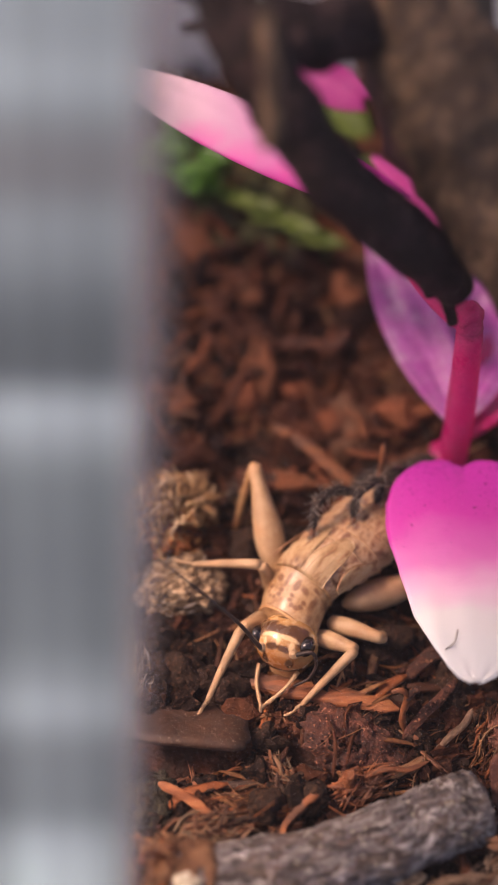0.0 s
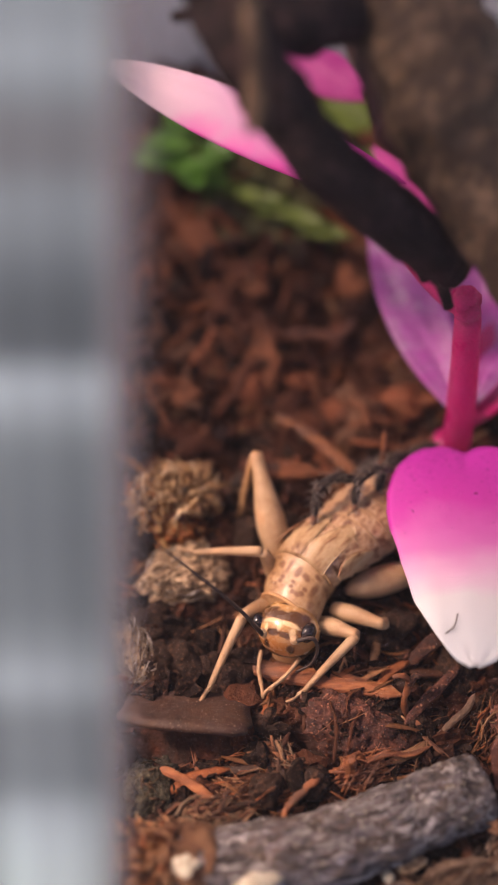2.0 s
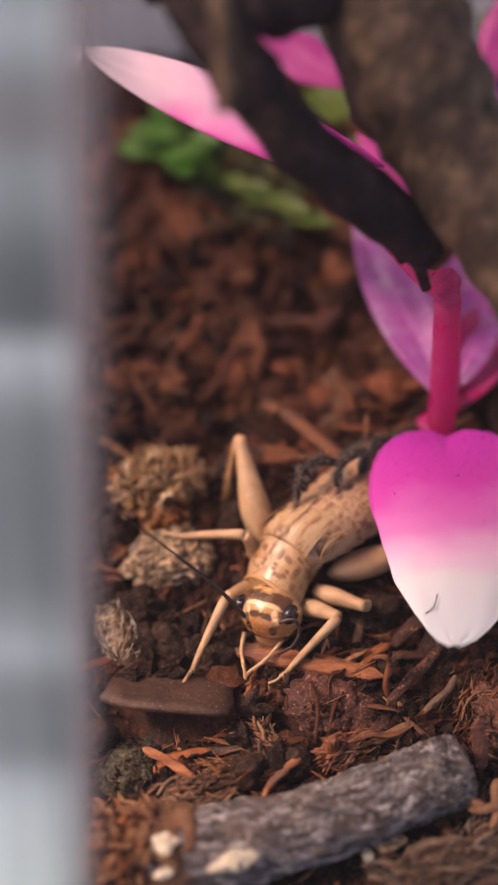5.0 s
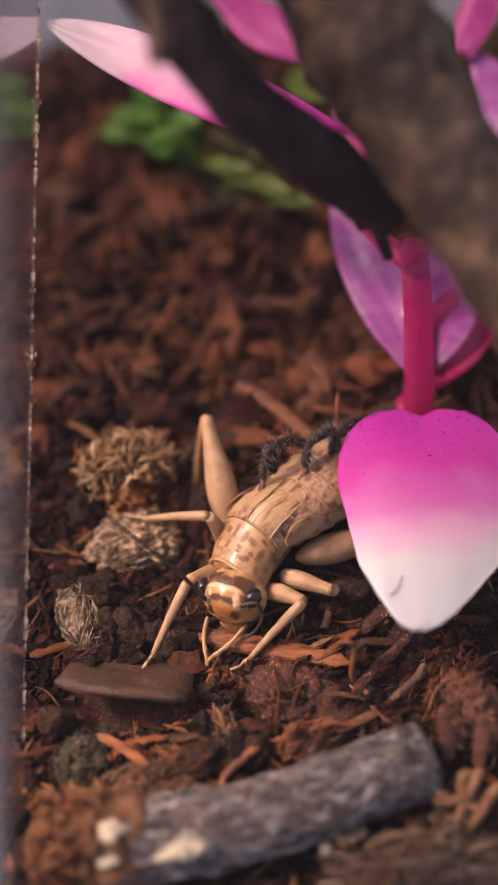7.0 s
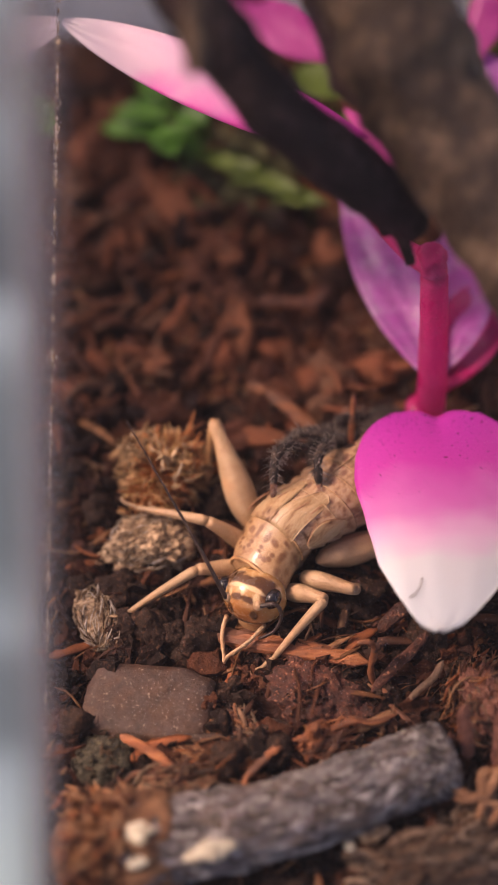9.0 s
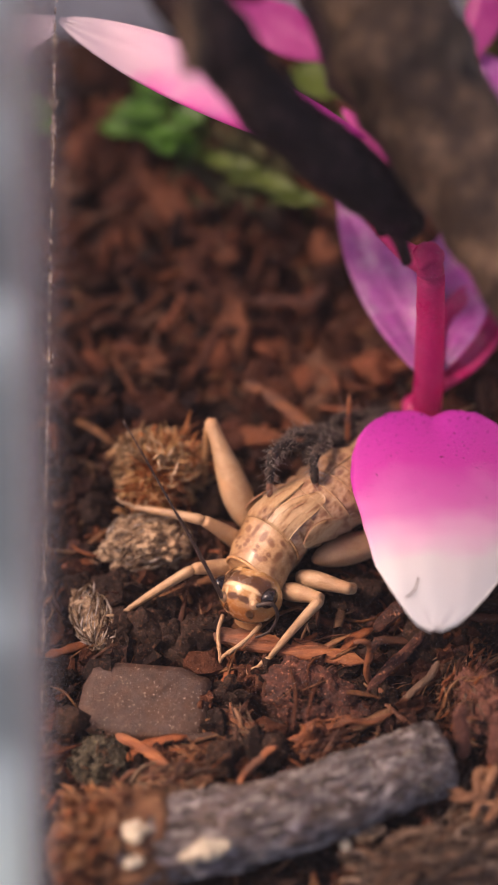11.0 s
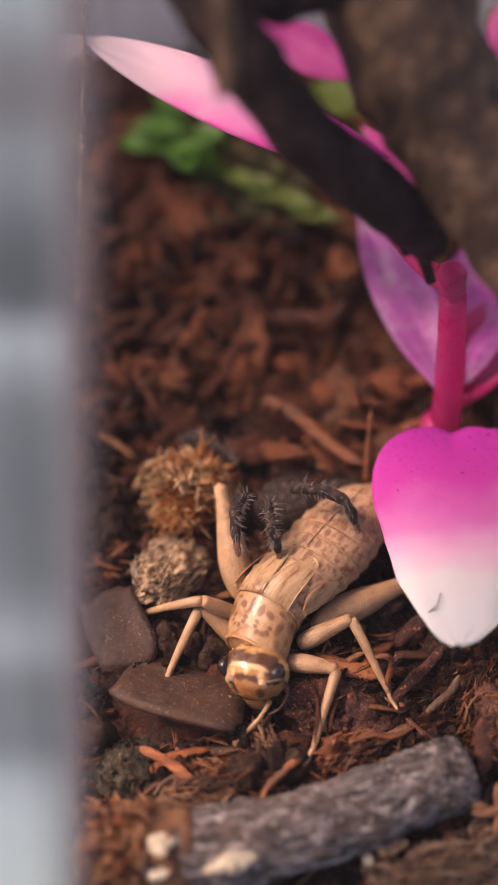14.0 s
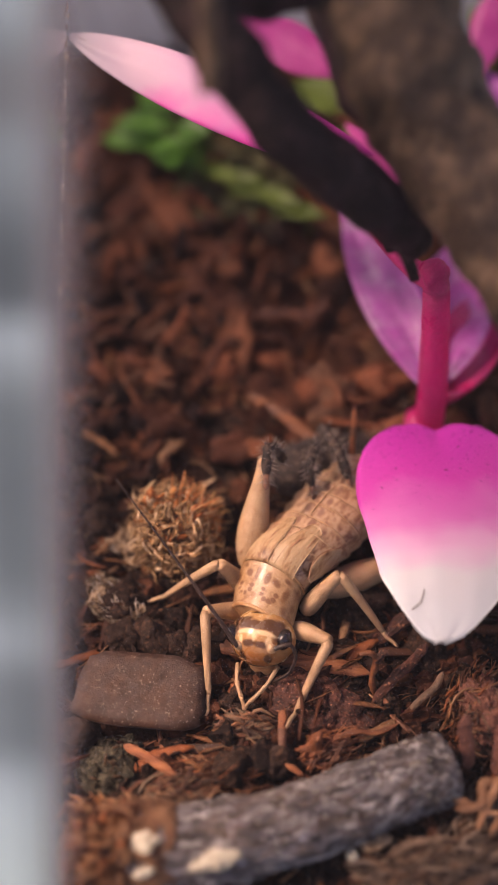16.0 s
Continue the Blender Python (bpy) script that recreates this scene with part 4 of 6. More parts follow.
flaky(stump, (2.2, 2.8, 1.8), 320, STRING, 1.2, 14, None, (0.04, 0.12))
splinter("wood_splinter", "rough brown bark strip at the container's front", (7.5, -16.6, 0.8), (18.0, -16.2, 1.0), 1.1, STRIPBARK, 24, 0.6, bend=0.5)
splinter("wood_splinter", "upright red-brown bark strip by the stick's end", (14.6, -8.2, 1.2), (14.2, -5.6, 4.6), 0.55, RUST, 25, 0.5, bend=0.2)
splinter("wood_splinter", "upright red-brown bark strip by the stick's end", (16.4, -8.6, 1.2), (16.6, -6.0, 4.2), 0.5, RUST, 26, 0.5, bend=0.2)


def curled_root():
    ob = thing("curled_root", "upright red-brown curled root with a hooked tip", "root")
    Build().tube(curve([(8.7, -2.8, 0.0), (8.4, -1.9, 1.6), (8.6, -1.2, 3.0), (8.1, -0.9, 3.8), (7.4, -1.0, 3.7)], 16), [0.3 - 0.008 * i for i in range(17)], 8, wobble=0.8, wsize=0.5).make("shoot", SPLINT, ob)
    Build().tube(curve([(8.6, -1.2, 3.0), (9.1, -0.8, 3.6), (9.3, -1.0, 4.0)], 8), [0.3, .3, .3, .28, .26, .24, .22, .2, .15], 7, wobble=0.4, wsize=0.5).make("hook", REDBARK, ob)
    Build().tube(curve([(8.7, -2.6, 0.3), (9.4, -3.4, 0.8), (10.4, -4.4, 0.9)], 8), [0.3, .3, .3, .28, .26, .24, .22, .2, .15], 7, wobble=0.4, wsize=0.5).make("runner", SPLINT, ob)


curled_root()
for k, (cx, cy, cr) in enumerate(((-10.2, 4.6, 1.5), (-9.6, 1.3, 1.2), (-12.6, 5.2, 1.3), (-12.4, -5.6, 1.5), (-1.6, -8.2, 1.4), (1.6, -7.4, 1.2), (-3.0, 12.4, 1.5), (-12.0, 11.5, 1.4), (8.0, 4.4, 1.6), (12.4, 0.6, 1.7), (15.4, -3.4, 1.8), (-8.4, -10.6, 1.3), (-7.3, 1.5, 1.8), (-3.5, 0.9, 1.7), (-9.5, 2.4, 1.5), (-5.8, 1.0, 1.4), (-1.6, -2.8, 1.0))):
    irregular("soil_clod", "crumbly dark brown soil clod", "soil clod", (cx, cy, ground_z(cx, cy) + 1.0), (cr * 1.2, cr * 1.0, cr * 0.8), (k * 40, k * 23, k * 70), CLOD, 0.42, 1.1, k * 1.9 + 2, 4, "soil clods")
brown_tuft = tuft("fibre_tuft", "orange-brown tangled coconut fibre tuft on dark soil", 1500, (3.7, 2.6, 2.2), TUFT, 21, 1.3, 0.30, (0.05, 0.2), 420)


def leafy(name, label, spots, mat, seed):
    ob = thing(name, label, "artificial foliage")
    rnd = random.Random(seed)
    for c, l, w, rz, tilt in spots:
        def fn(u, v, c=c, l=l, w=w, rz=rz, tilt=tilt):
            a = math.sin(math.pi * min(max(u, 0.03), 0.98)) ** 0.8 * w
            p = Vector((l * (u - 0.5), a * (v - 0.5) * 2, 0.25 * w * (2 * v - 1) ** 2 - 1.2 * (u - 0.5) ** 2))
            return rotation(tilt, -15, rz) @ p + Vector(c)
        Build().plate(fn, 12, 6, 0.25).make("leaf", mat, ob)
    for c, l, w, rz, tilt in spots:
        b = Build().tube(curve([Vector(c) + Vector((0, 0, -0.2)), Vector(c) + Vector((1, 2, -3)), (c[0] + 1.5, c[1] + 2, ground_z(c[0], c[1]) - 0.5)], 8), [0.35] * 9, 6)
        b.make("stalk", mat, ob)
    return ob


def leaf_spots(seed, centre, spread, n, size):
    q = random.Random(seed)
    return [((centre[0] + q.gauss(0, spread[0]), centre[1] + q.gauss(0, spread[1]), centre[2] + q.gauss(0, 1.0)), size * q.uniform(0.6, 1.3), size * q.uniform(0.2, 0.34), q.uniform(-80, 10), q.uniform(-20, 40)) for _ in range(n)]


leafy("plastic_foliage", "bright green plastic leaves rising behind the soil", leaf_spots(4, (-10.2, 52.5, 6.0), (1.3, 1.0), 6, 5.0) + leaf_spots(5, (-6.0, 48.8, 5.6), (1.6, 1.0), 5, 4.6), LEAF, 1)
leafy("plastic_foliage", "dull green plastic leaves beside the flower", [((-3.5 + 1.9 * k, 47.5 - 1.35 * k, 4.4 + 0.3 * (k % 2)), 5.6, 0.85, -36 + 9 * (k % 3), 15) for k in range(5)] + [((6.5, 55.0, 7.0), 8, 2.6, -50, 20), ((9.0, 47.0, 8.0), 6, 1.6, -40, 20), ((22.0, 57.5, 13.5), 7, 2.2, -70, 20)], DULLLEAF, 2)
def strand_heap(label, c, r, turn, n, mat, seed):
    """A torn bundle of bark strings lying mostly one way, with crumbs between."""
    ob = thing("fibre_bundle", label, "fibre bundle")
    q = random.Random(seed)
    Build().blob((0, 0, 0), (r[0] * 0.8, r[1] * 0.75, r[2] * 0.7), None, 0.6, 0.7, seed, 4).make("core", CLOD, ob)
    b = Build()
    for k in range(n):
        v = Vector((q.gauss(0, 1), q.gauss(0, 1), abs(q.gauss(0, 1)))).normalized()
        p = Vector((v.x * r[0], v.y * r[1], v.z * r[2])) * q.uniform(0.75, 1.05)
        l = q.uniform(0.5, 1.4) * r[0]
        d = Vector((1, q.gauss(0, 0.45), q.gauss(0, 0.35))).normalized() * l / 2
        o = Vector((q.gauss(0, .12), q.gauss(0, .12), q.uniform(0, .2))) * l
        w = q.choice((0.03, 0.04, 0.06, 0.09, 0.15))
        b.tube(curve([p - d, p + o, p + d + Vector((0, 0, q.gauss(0, 0.25) * l))], 5), [w * 0.5, w, w * 1.1, w, w * 0.7, w * 0.2], 5, squash=0.6)
    tagged(b.make("fibre_tangle", mat, ob), kind="stuff")
    ob.matrix_basis = mpose(*c, 0, 0, turn)
    return ob


OLIVE = material("olive_string", GREYS, size=0.6, rough=0.8, bump=0.6, grain=0.1, rand=0.4, island=True, spec=0.15,
                 palette=[(0.035, 0.028, 0.018), (0.07, 0.05, 0.03), (0.02, 0.018, 0.013), (0.12, 0.085, 0.05), (0.045, 0.038, 0.025), (0.09, 0.05, 0.03)])
DULLSTRING = material("dull_string", GREYS, size=0.6, rough=0.8, bump=0.6, grain=0.1, rand=0.4, island=True, spec=0.15,
                      palette=[(0.15, 0.092, 0.062), (0.23, 0.155, 0.11), (0.09, 0.055, 0.038), (0.19, 0.105, 0.065), (0.12, 0.085, 0.062), (0.30, 0.21, 0.15)])
dragged = strand_heap("upright dull brown bundle of bark strings by the grey stick", (-0.2, -6.4, 0.4), (1.7, 0.9, 0.9), -62, 170, STRING, 50)
Build().tube(curve([(2.03, 1.46, 1.62), (2.32, -0.11, 1.46), (2.96, -1.72, 1.34), (4.46, -2.45, 1.3)], 20), [0.22, 0.3, 0.32, 0.3, 0.26, 0.3, 0.33, 0.3, 0.27, 0.25, 0.3, 0.3, 0.27, 0.24, 0.2, 0.24, 0.25, 0.22, 0.2, 0.16, 0.08], 8, squash=0.6, wobble=0.4, wsize=0.6).make("bent_strip", SPLINT, dragged, "bent orange-brown strip")
MOSSY = material("moss_clump", [(0.32, (0.012, 0.011, 0.008)), (0.48, (0.035, 0.030, 0.019)), (0.6, (0.075, 0.062, 0.038)), (0.8, (0.17, 0.13, 0.08))], size=0.5, rough=0.9, bump=1.0, grain=0.2)
moss_clump = crumbly("moss_clump", "dark olive-brown crumbly moss clump on soil", "moss", (-9.9, -7.7, 0.3), (2.5, 1.9, 1.0), (0, 0, 20), MOSSY, 51)
flaky(moss_clump, (2.4, 1.8, 0.95), 200, OLIVE, 0.8, 52, None, (0.04, 0.12))
strand_heap("loose orange-brown heap of bark strings on soil", (-5.3, -9.9, 0.6), (2.6, 1.2, 0.9), 12, 200, STRING, 52)
strand_heap("thin dark brown bundle of bark strings on soil", (-2.6, -8.1, 0.6), (2.6, 0.8, 0.6), -8, 120, FIBRE, 53)
strand_heap("orange torn wood strings against the grey stick", (5.2, -6.7, 0.6), (1.9, 0.9, 1.0), 25, 110, SPLINT, 54)
strand_heap("red-brown bundle of bark strings under the flower", (15.5, -3.2, 0.6), (2.4, 1.5, 1.5), 50, 200, FIBRE, 55)
strand_heap("long brown torn bark strings along the front strip", (12.4, -14.8, 1.5), (4.6, 1.0, 0.7), 10, 200, DULLSTRING, 57)
strand_heap("dark brown bundle of bark strings beside the curled roots", (14.9, -10.9, 0.6), (1.8, 1.3, 1.0), 60, 140, DULLSTRING, 56)
# ---- artificial orchid ----
def petal(name, ob, base, tip, width, mat, label, cup=0.15, side=(1, 0, 0), round_=0.7, sag=0.0, nu=26, nv=18, thick=0.3, ripple=0.15, seed=0.0, blunt=0.0):
    base, tip = Vector(base), Vector(tip)
    d = tip - base
    sx = Vector(side)
    sx = (sx - d.normalized() * sx.dot(d.normalized())).normalized()
    nz = sx.cross(d).normalized()
    if nz.z < 0:
        nz = -nz

    def fn(u, v):
        uu = min(max(u, 0.0), 1.0)
        wd = width * max(math.sin(math.pi * (0.06 + (0.94 - blunt) * uu)), 0.02) ** round_
        s = (v - 0.5) * 2
        bow = -cup * wd * s * s + sag * math.sin(math.pi * uu)
        rp = ripple * noise.noise(Vector((uu * 3 + seed, s * 2, seed)))
        return base + d * uu + sx * (s * wd) + nz * (bow + rp) - d * (0.06 * s * s * (1 - uu))
    return Build().plate(fn, nu, nv, thick).make(name, mat, ob, label)


orchid = thing("artificial_orchid", "pink, magenta and white plastic orchid flower standing in soil", "artificial flower")
Build().tube(curve([(14.2, 19.2, -0.5), (14.1, 19.6, 4), (13.7, 20.2, 10), (13.1, 21.0, 16), (12.75, 21.5, 18.4)], 24), [1.34 - 0.02 * i + (0.12 if i < 3 else 0) for i in range(25)], 16, wobble=0.08, wsize=2).make("stem", STEM, orchid, "glossy hot-pink plastic stem")
Build().tube(curve([(12.9, 21.4, 17.6), (11.6, 22.6, 17.4), (10.4, 23.7, 17.7), (8.6, 25.4, 18.9)], 14), [0.95 - 0.035 * i for i in range(15)], 12, wobble=0.1, wsize=2).make("side_stalk", STEM, orchid, "thin pink side stalk")
Build().blob((13.5, 19.6, 2.8), (1.5, 1.4, 0.9), None, 0.2, 1.0, 3.0, 3).make("collar", STEM, orchid)
Build().blob((12.7, 21.5, 18.3), (1.0, 1.0, 1.1), None, 0.25, 0.8, 6.0, 3).make("stem_tip", STEM, orchid)


def lip_petal():
    # broad drooping lip, nearly level
    def fn(u, v):
        s = (v - 0.5) * 2
        y = 16.8 - 18.5 * u
        prof = [(0.0, 3.3), (0.025, 4.3), (0.06, 5.0), (0.11, 5.6), (0.2, 6.15), (0.3, 6.25), (0.38, 6.15), (0.55, 5.65), (0.72, 4.6), (0.86, 3.1), (0.94, 2.0), (0.98, 1.2), (1.0, 0.35)]
        for (a, wa), (c, wc) in zip(prof, prof[1:]):
            if a <= u <= c:
                w = wa + (wc - wa) * (u - a) / (c - a)
                break
        notch = 0.55 * math.exp(-(s / 0.28) ** 2) * max(0, 1 - u * 7)
        z = 6.2 + 1.2 * math.sin(math.pi * min(u * 0.9, 1)) - 1.7 * (s * w / 6.2) ** 2 * (0.6 + 0.4 * u) + 0.9 * (1 - u) ** 3 * abs(s) + 1.0 * u * u
        z += 0.1 * noise.noise(Vector((s * 3, u * 6, 2)))
        return (13.9 - 1.4 * max(0, (u - 0.55) / 0.45) ** 1.4 + s * w + 0.15 * noise.noise(Vector((u * 5, s, 1))), y - notch - 0.5 * s * s * (1 - u), z)
    Build().plate(fn, 44, 34, 0.35).make("lip_petal", LIP, orchid, "magenta petal fading to a white tip, speckled with soil")
    Build().tube(curve([(10.7, 0.6, 7.7), (11.3, 1.0, 8.0), (11.6, 1.9, 8.1)], 6), [0.045] * 7, 5).make("fibre_on_petal", FEELER, orchid)


lip_petal()
petal("purple_petal", orchid, (14.1, 21.5, 6.0), (7.7, 37.2, 9.9), 2.45, PURPLE, "translucent purple petal", cup=-0.25, side=(1, 0.25, 0.3), ripple=0.35, seed=2.0)
petal("purple_petal", orchid, (14.6, 22.4, 5.4), (18.6, 35.5, 8.0), 3.6, PURPLE, "translucent purple petal", cup=-0.2, side=(1, -0.1, 0.2), ripple=0.8, seed=5.0)
petal("pink_petal", orchid, (15.0, 21.0, 4.5), (20.5, 30.0, 7.5), 2.6, STEM, "crumpled hot-pink petal", cup=-0.3, ripple=1.2, seed=7.0)
petal("pink_petal", orchid, (13.2, 35.0, 13.6), (8.0, 42.6, 13.9), 1.7, PINK, "pink petal", seed=3.0)

flower_two = thing("artificial_orchid", "pale pink plastic orchid flower with a long pointed petal", "artificial flower")
# deeper dye along the long petal's near edge
spots(LONGPETAL, [((6.6 - 20.6 * u - 1.1, 27.6 + 12.3 * u - 1.75, 23.0 + 1.2 * u - 1.2), (2.6, 1.3, 1.5)) for u in (0.06, 0.2, 0.34, 0.48, 0.62)], (0.72, 0.06, 0.42), wob=0.3, soft=0.6)
petal("long_petal", flower_two, (6.7, 27.8, 23.2), (-13.9, 40.1, 24.3), 2.2, LONGPETAL, "long petal fading from magenta to cream", cup=0.12, side=(0.35, 0.78, 0.52), round_=0.6, sag=0.3, seed=4.0)
petal("pink_petal", flower_two, (6.8, 44.8, 18.0), (-2.6, 50.3, 19.2), 2.2, PINK, "pink petal", side=(0.2, 0.9, 0.4), seed=6.0)
petal("pink_petal", flower_two, (18.6, 46.6, 16.2), (21.2, 53.0, 20.5), 1.6, PINK, "pink petal", side=(1, 0.1, 0.2), seed=8.0)
petal("pale_petal", flower_two, (25.0, 36.0, 12.5), (19.6, 47.5, 15.5), 2.5, PURPLE, "pale lilac petal", side=(1, 0.3, 0.2), seed=9.0)
Build().tube(curve([(6.8, 27.0, 21.3), (9.0, 34.0, 15.0), (11.0, 41.0, 8.0), (12, 44, -1)], 16), [0.7] * 17, 10).make("stem", STEM, flower_two)


# ---- dark branch ----
branch = thing("forked_branch", "dark brown forked branch leaning over the soil", "branch")
main = curve([(5.5, 33.3, 41.0), (8.0, 26.7, 35.0), (10.7, 22.9, 31.1), (13.9, 19.2, 28.0), (17.0, 14.6, 25.4), (19.8, 9.5, 23.7), (24.0, 0.0, 16.0), (30.0, -8.0, 4.0), (33.0, -12.0, -2.0)], 48)
Build().tube(main, [3.4 + 1.2 / (1 + math.exp((i - 11) * 0.5)) + 0.4 * noise.noise(Vector((i * 0.35, 0, 0))) for i in range(49)], 26, wobble=0.25, seed=3.0, wsize=2.6).make("limb", DARKBARK, branch)
fork = curve([(-5.6, 26.7, 41.7), (-3.1, 23.1, 38.1), (0.2, 20.8, 34.0), (3.3, 19.8, 30.9), (7.7, 19.4, 26.9), (10.7, 19.4, 23.2)], 34)
Build().tube(fork, [1.95 + 0.3 * noise.noise(Vector((i * 0.5, 4, 0))) - (0.12 * max(0, i - 28)) for i in range(35)], 24, wobble=0.2, seed=8.0, wsize=1.9).make("side_branch", BLACKBARK, branch)
Build().tube(curve([(6.4, 29.5, 37.4), (3.4, 27.4, 37.6), (0.6, 25.6, 38.0), (-2.6, 25.2, 38.6)], 14), [1.95] * 15, 14, wobble=0.3, seed=5.0, wsize=1.6).make("joint", BLACKBARK, branch)
Build().tube(curve([(-2.8, 22.1, 42.3), (-2.4, 19.3, 39.8), (-2.3, 17.0, 37.0)], 12), [0.62] * 13, 10, wobble=0.3, seed=2.0, wsize=1.2).make("twig", DARKBARK, branch, "thin brown twig")
Build().blob((10.9, 21.6, 25.4), (0.9, 1.0, 1.8), rotation(0, -30, 0), 0.5, 0.8, 4.0, 3).make("knob", TWIG, branch, "pale brown knob of bark")
for k, (a, c2) in enumerate((((9.6, 19.4, 25.2), (6.6, 24.0, 22.0)), ((11.0, 19.8, 23.4), (9.0, 24.0, 20.6)), ((8.1, 19.3, 27.1), (10.8, 18.7, 20.7)), ((6.8, 19.9, 27.5), (9.0, 19.6, 22.5)), ((-4.5, 25.0, 39.5), (-8.5, 29.0, 38.6)), ((-3.5, 24.4, 38.6), (-7.2, 27.6, 36.8)))):
    Build().tube(curve([a, (Vector(a) + Vector(c2)) / 2 + Vector((0, 0, 0.4)), c2], 8), [0.75 - 0.05 * i for i in range(9)], 8, wobble=0.4, seed=k, wsize=0.9).make("stub", BLACKBARK, branch)


# ---- cricket: Y forward, X to its right, Z up, origin on the soil below the head ----
cricket = thing("cricket", "live tan and brown cricket held on the soil by a spider", "cricket")


def spine(y):
    """Bent middle line of the body: side shift and height."""
    x = 0.9 * math.exp(-((y + 4.2) / 3.2) ** 2) - 0.030 * max(0, -y - 9.5) ** 1.6
    z = 4.0 + 0.9 * math.exp(-((y + 5.5) / 3.5) ** 2) + 0.5 / (1 + math.exp((y + 4) * 1.5)) - 0.06 * max(0, -y - 10)
    return x, z


def body_part(name, ys, widths, heights, mat, label="", n=28, ridge=0.0, step=1.3, flat=0.0):
    b = Build()
    rings = []
    for y, w, h in zip(ys, widths, heights):
        x0, z0 = spine(y)
        k = 1.0 + ridge * (((-y) % step) / step - 0.5)
        ring = []
        for i in range(n):
            a = 2 * math.pi * i / n
            cz = math.sin(a)
            ring.append(len(b.v))
            b.v.append((x0 + math.cos(a) * w * k, y, z0 + cz * h * k * (1.0 - (flat if cz > 0 else 0.0) * cz * cz)))
        rings.append(ring)
    for r0, r1 in zip(rings, rings[1:]):
        for i in range(n):
            b.f.append((r0[i], r1[i], r1[(i + 1) % n], r0[(i + 1) % n]))
    b.f.append(tuple(rings[0]))
    b.f.append(tuple(rings[-1][::-1]))
    return b.make(name, mat, cricket, label)


def lerp_profile(prof, y):
    for (a, wa), (c, wc) in zip(prof, prof[1:]):
        if c <= y <= a:
            f = (a - y) / (a - c)
            f = f * f * (3 - 2 * f)
            return wa + (wc - wa) * f
    return prof[-1][1]


SHIELD = material("cricket_shield", [(0.35, (0.289, 0.139, 0.057)), (0.5, (0.399, 0.229, 0.109)), (0.75, (0.482, 0.303, 0.171))], size=0.8, rough=0.4, bump=0.35, grain=0.12, coat=0.22, detail=3.0)
ABDOMEN = material("cricket_abdomen", [(0.36, (0.245, 0.115, 0.060)), (0.46, (0.392, 0.225, 0.124)), (0.56, (0.470, 0.294, 0.176)), (0.8, (0.568, 0.386, 0.248))], size=0.5, rough=0.36, bump=0.35, grain=0.12, coat=0.5, detail=2.5, stretch=(1.0, 0.7, 1))
spots(ABDOMEN, [((spine(y)[0] + dx, y + 0.25, spine(y)[1] + 2.15 - 0.28 * dx * dx), (0.27, 0.42, 0.7)) for y in (-6.1, -7.4, -8.7, -10.0, -11.2, -12.5, -13.8) for dx in (-2.4, -1.55, -0.55, 0.55, 1.55, 2.4)], (0.16, 0.07, 0.042), wob=0.6, soft=0.24)
ys = [-3.9 - 14.3 * i / 120 for i in range(121)]
wp = [(-3.9, 2.45), (-7.5, 3.0), (-11.5, 3.25), (-15.5, 2.7), (-18.2, 1.0)]
body_part("abdomen", ys, [lerp_profile(wp, y) for y in ys], [lerp_profile(wp, y) * 0.80 for y in ys], ABDOMEN, "ringed tan abdomen with brown flecks", n=36, ridge=0.075, step=1.28)
for k in range(0, 9):
    # pale hind rims of the rings
    y = -6.40 - 1.28 * k
    b = Build()
    x0, z0 = spine(y)
    w = lerp_profile(wp, y) * 1.034
    pts = [(x0 + math.cos(a) * w, y + 0.12 * math.cos(a) ** 2, z0 + math.sin(a) * w * 0.80) for a in [math.pi * (0.06 + 0.88 * i / 20) for i in range(21)]]
    b.tube(pts, [0.05] * 21, 6)
    b.make("ring_edge", LEGSKIN, cricket, "pale rim of a body ring")
ys = [-0.95 - 3.4 * i / 36 for i in range(37)]
body_part("pronotum", ys, [2.2 + 0.34 * min(1, (i / 12)) - (0.06 if i > 33 else 0) - (0.25 if i == 0 else 0) for i in range(37)], [2.02 + 0.28 * min(1, i / 12) - (0.25 if i == 0 else 0) for i in range(37)], SHIELD, "shiny tan shield with dark brown patches", n=36, flat=0.08)
for y, rr in ((-1.05, 0.15), (-4.3, 0.10)):
    x0, z0 = spine(y)
    w, h = (2.24, 2.06) if y > -3 else (2.55, 2.2)
    pts = [(x0 + math.cos(a) * w, y, z0 + math.sin(a) * h) for a in [math.pi * (-0.1 + 1.2 * i / 28) for i in range(29)]]
    Build().tube(pts, [rr] * 29, 7).make("shield_rim", TIBIA, cricket, "dark rim of the shield")


WINGRIM = material("wing_rim", [(0.3, (0.204, 0.090, 0.042)), (0.7, (0.425, 0.216, 0.114))], size=0.5, rough=0.5, bump=0.2, grain=0.1)
# pale line along the back
Build().tube([(spine(y)[0], y, spine(y)[1] + lerp_profile(wp, y) * 0.835) for y in [-9.2 - 0.45 * i for i in range(16)]], [0.06] * 16, 6).make("back_line", LEGSKIN, cricket, "pale line along the back")
# hairy tail feelers
for sx, tip in ((1, (-3.4, -24.0, 4.2)), (-1, (-4.6, -21.5, 2.5))):
    x0, z0 = spine(-17.4)
    Build().tube(curve([(x0 + sx * 0.6, -17.2, z0), ((x0 + tip[0]) / 2 + sx * 0.5, -20.0, z0 + 0.2), tip], 12), [0.34 - 0.024 * i for i in range(13)], 8, wobble=0.1, wsize=0.4).make("tail_feeler", TIBIA, cricket, "tapered brown tail feeler")


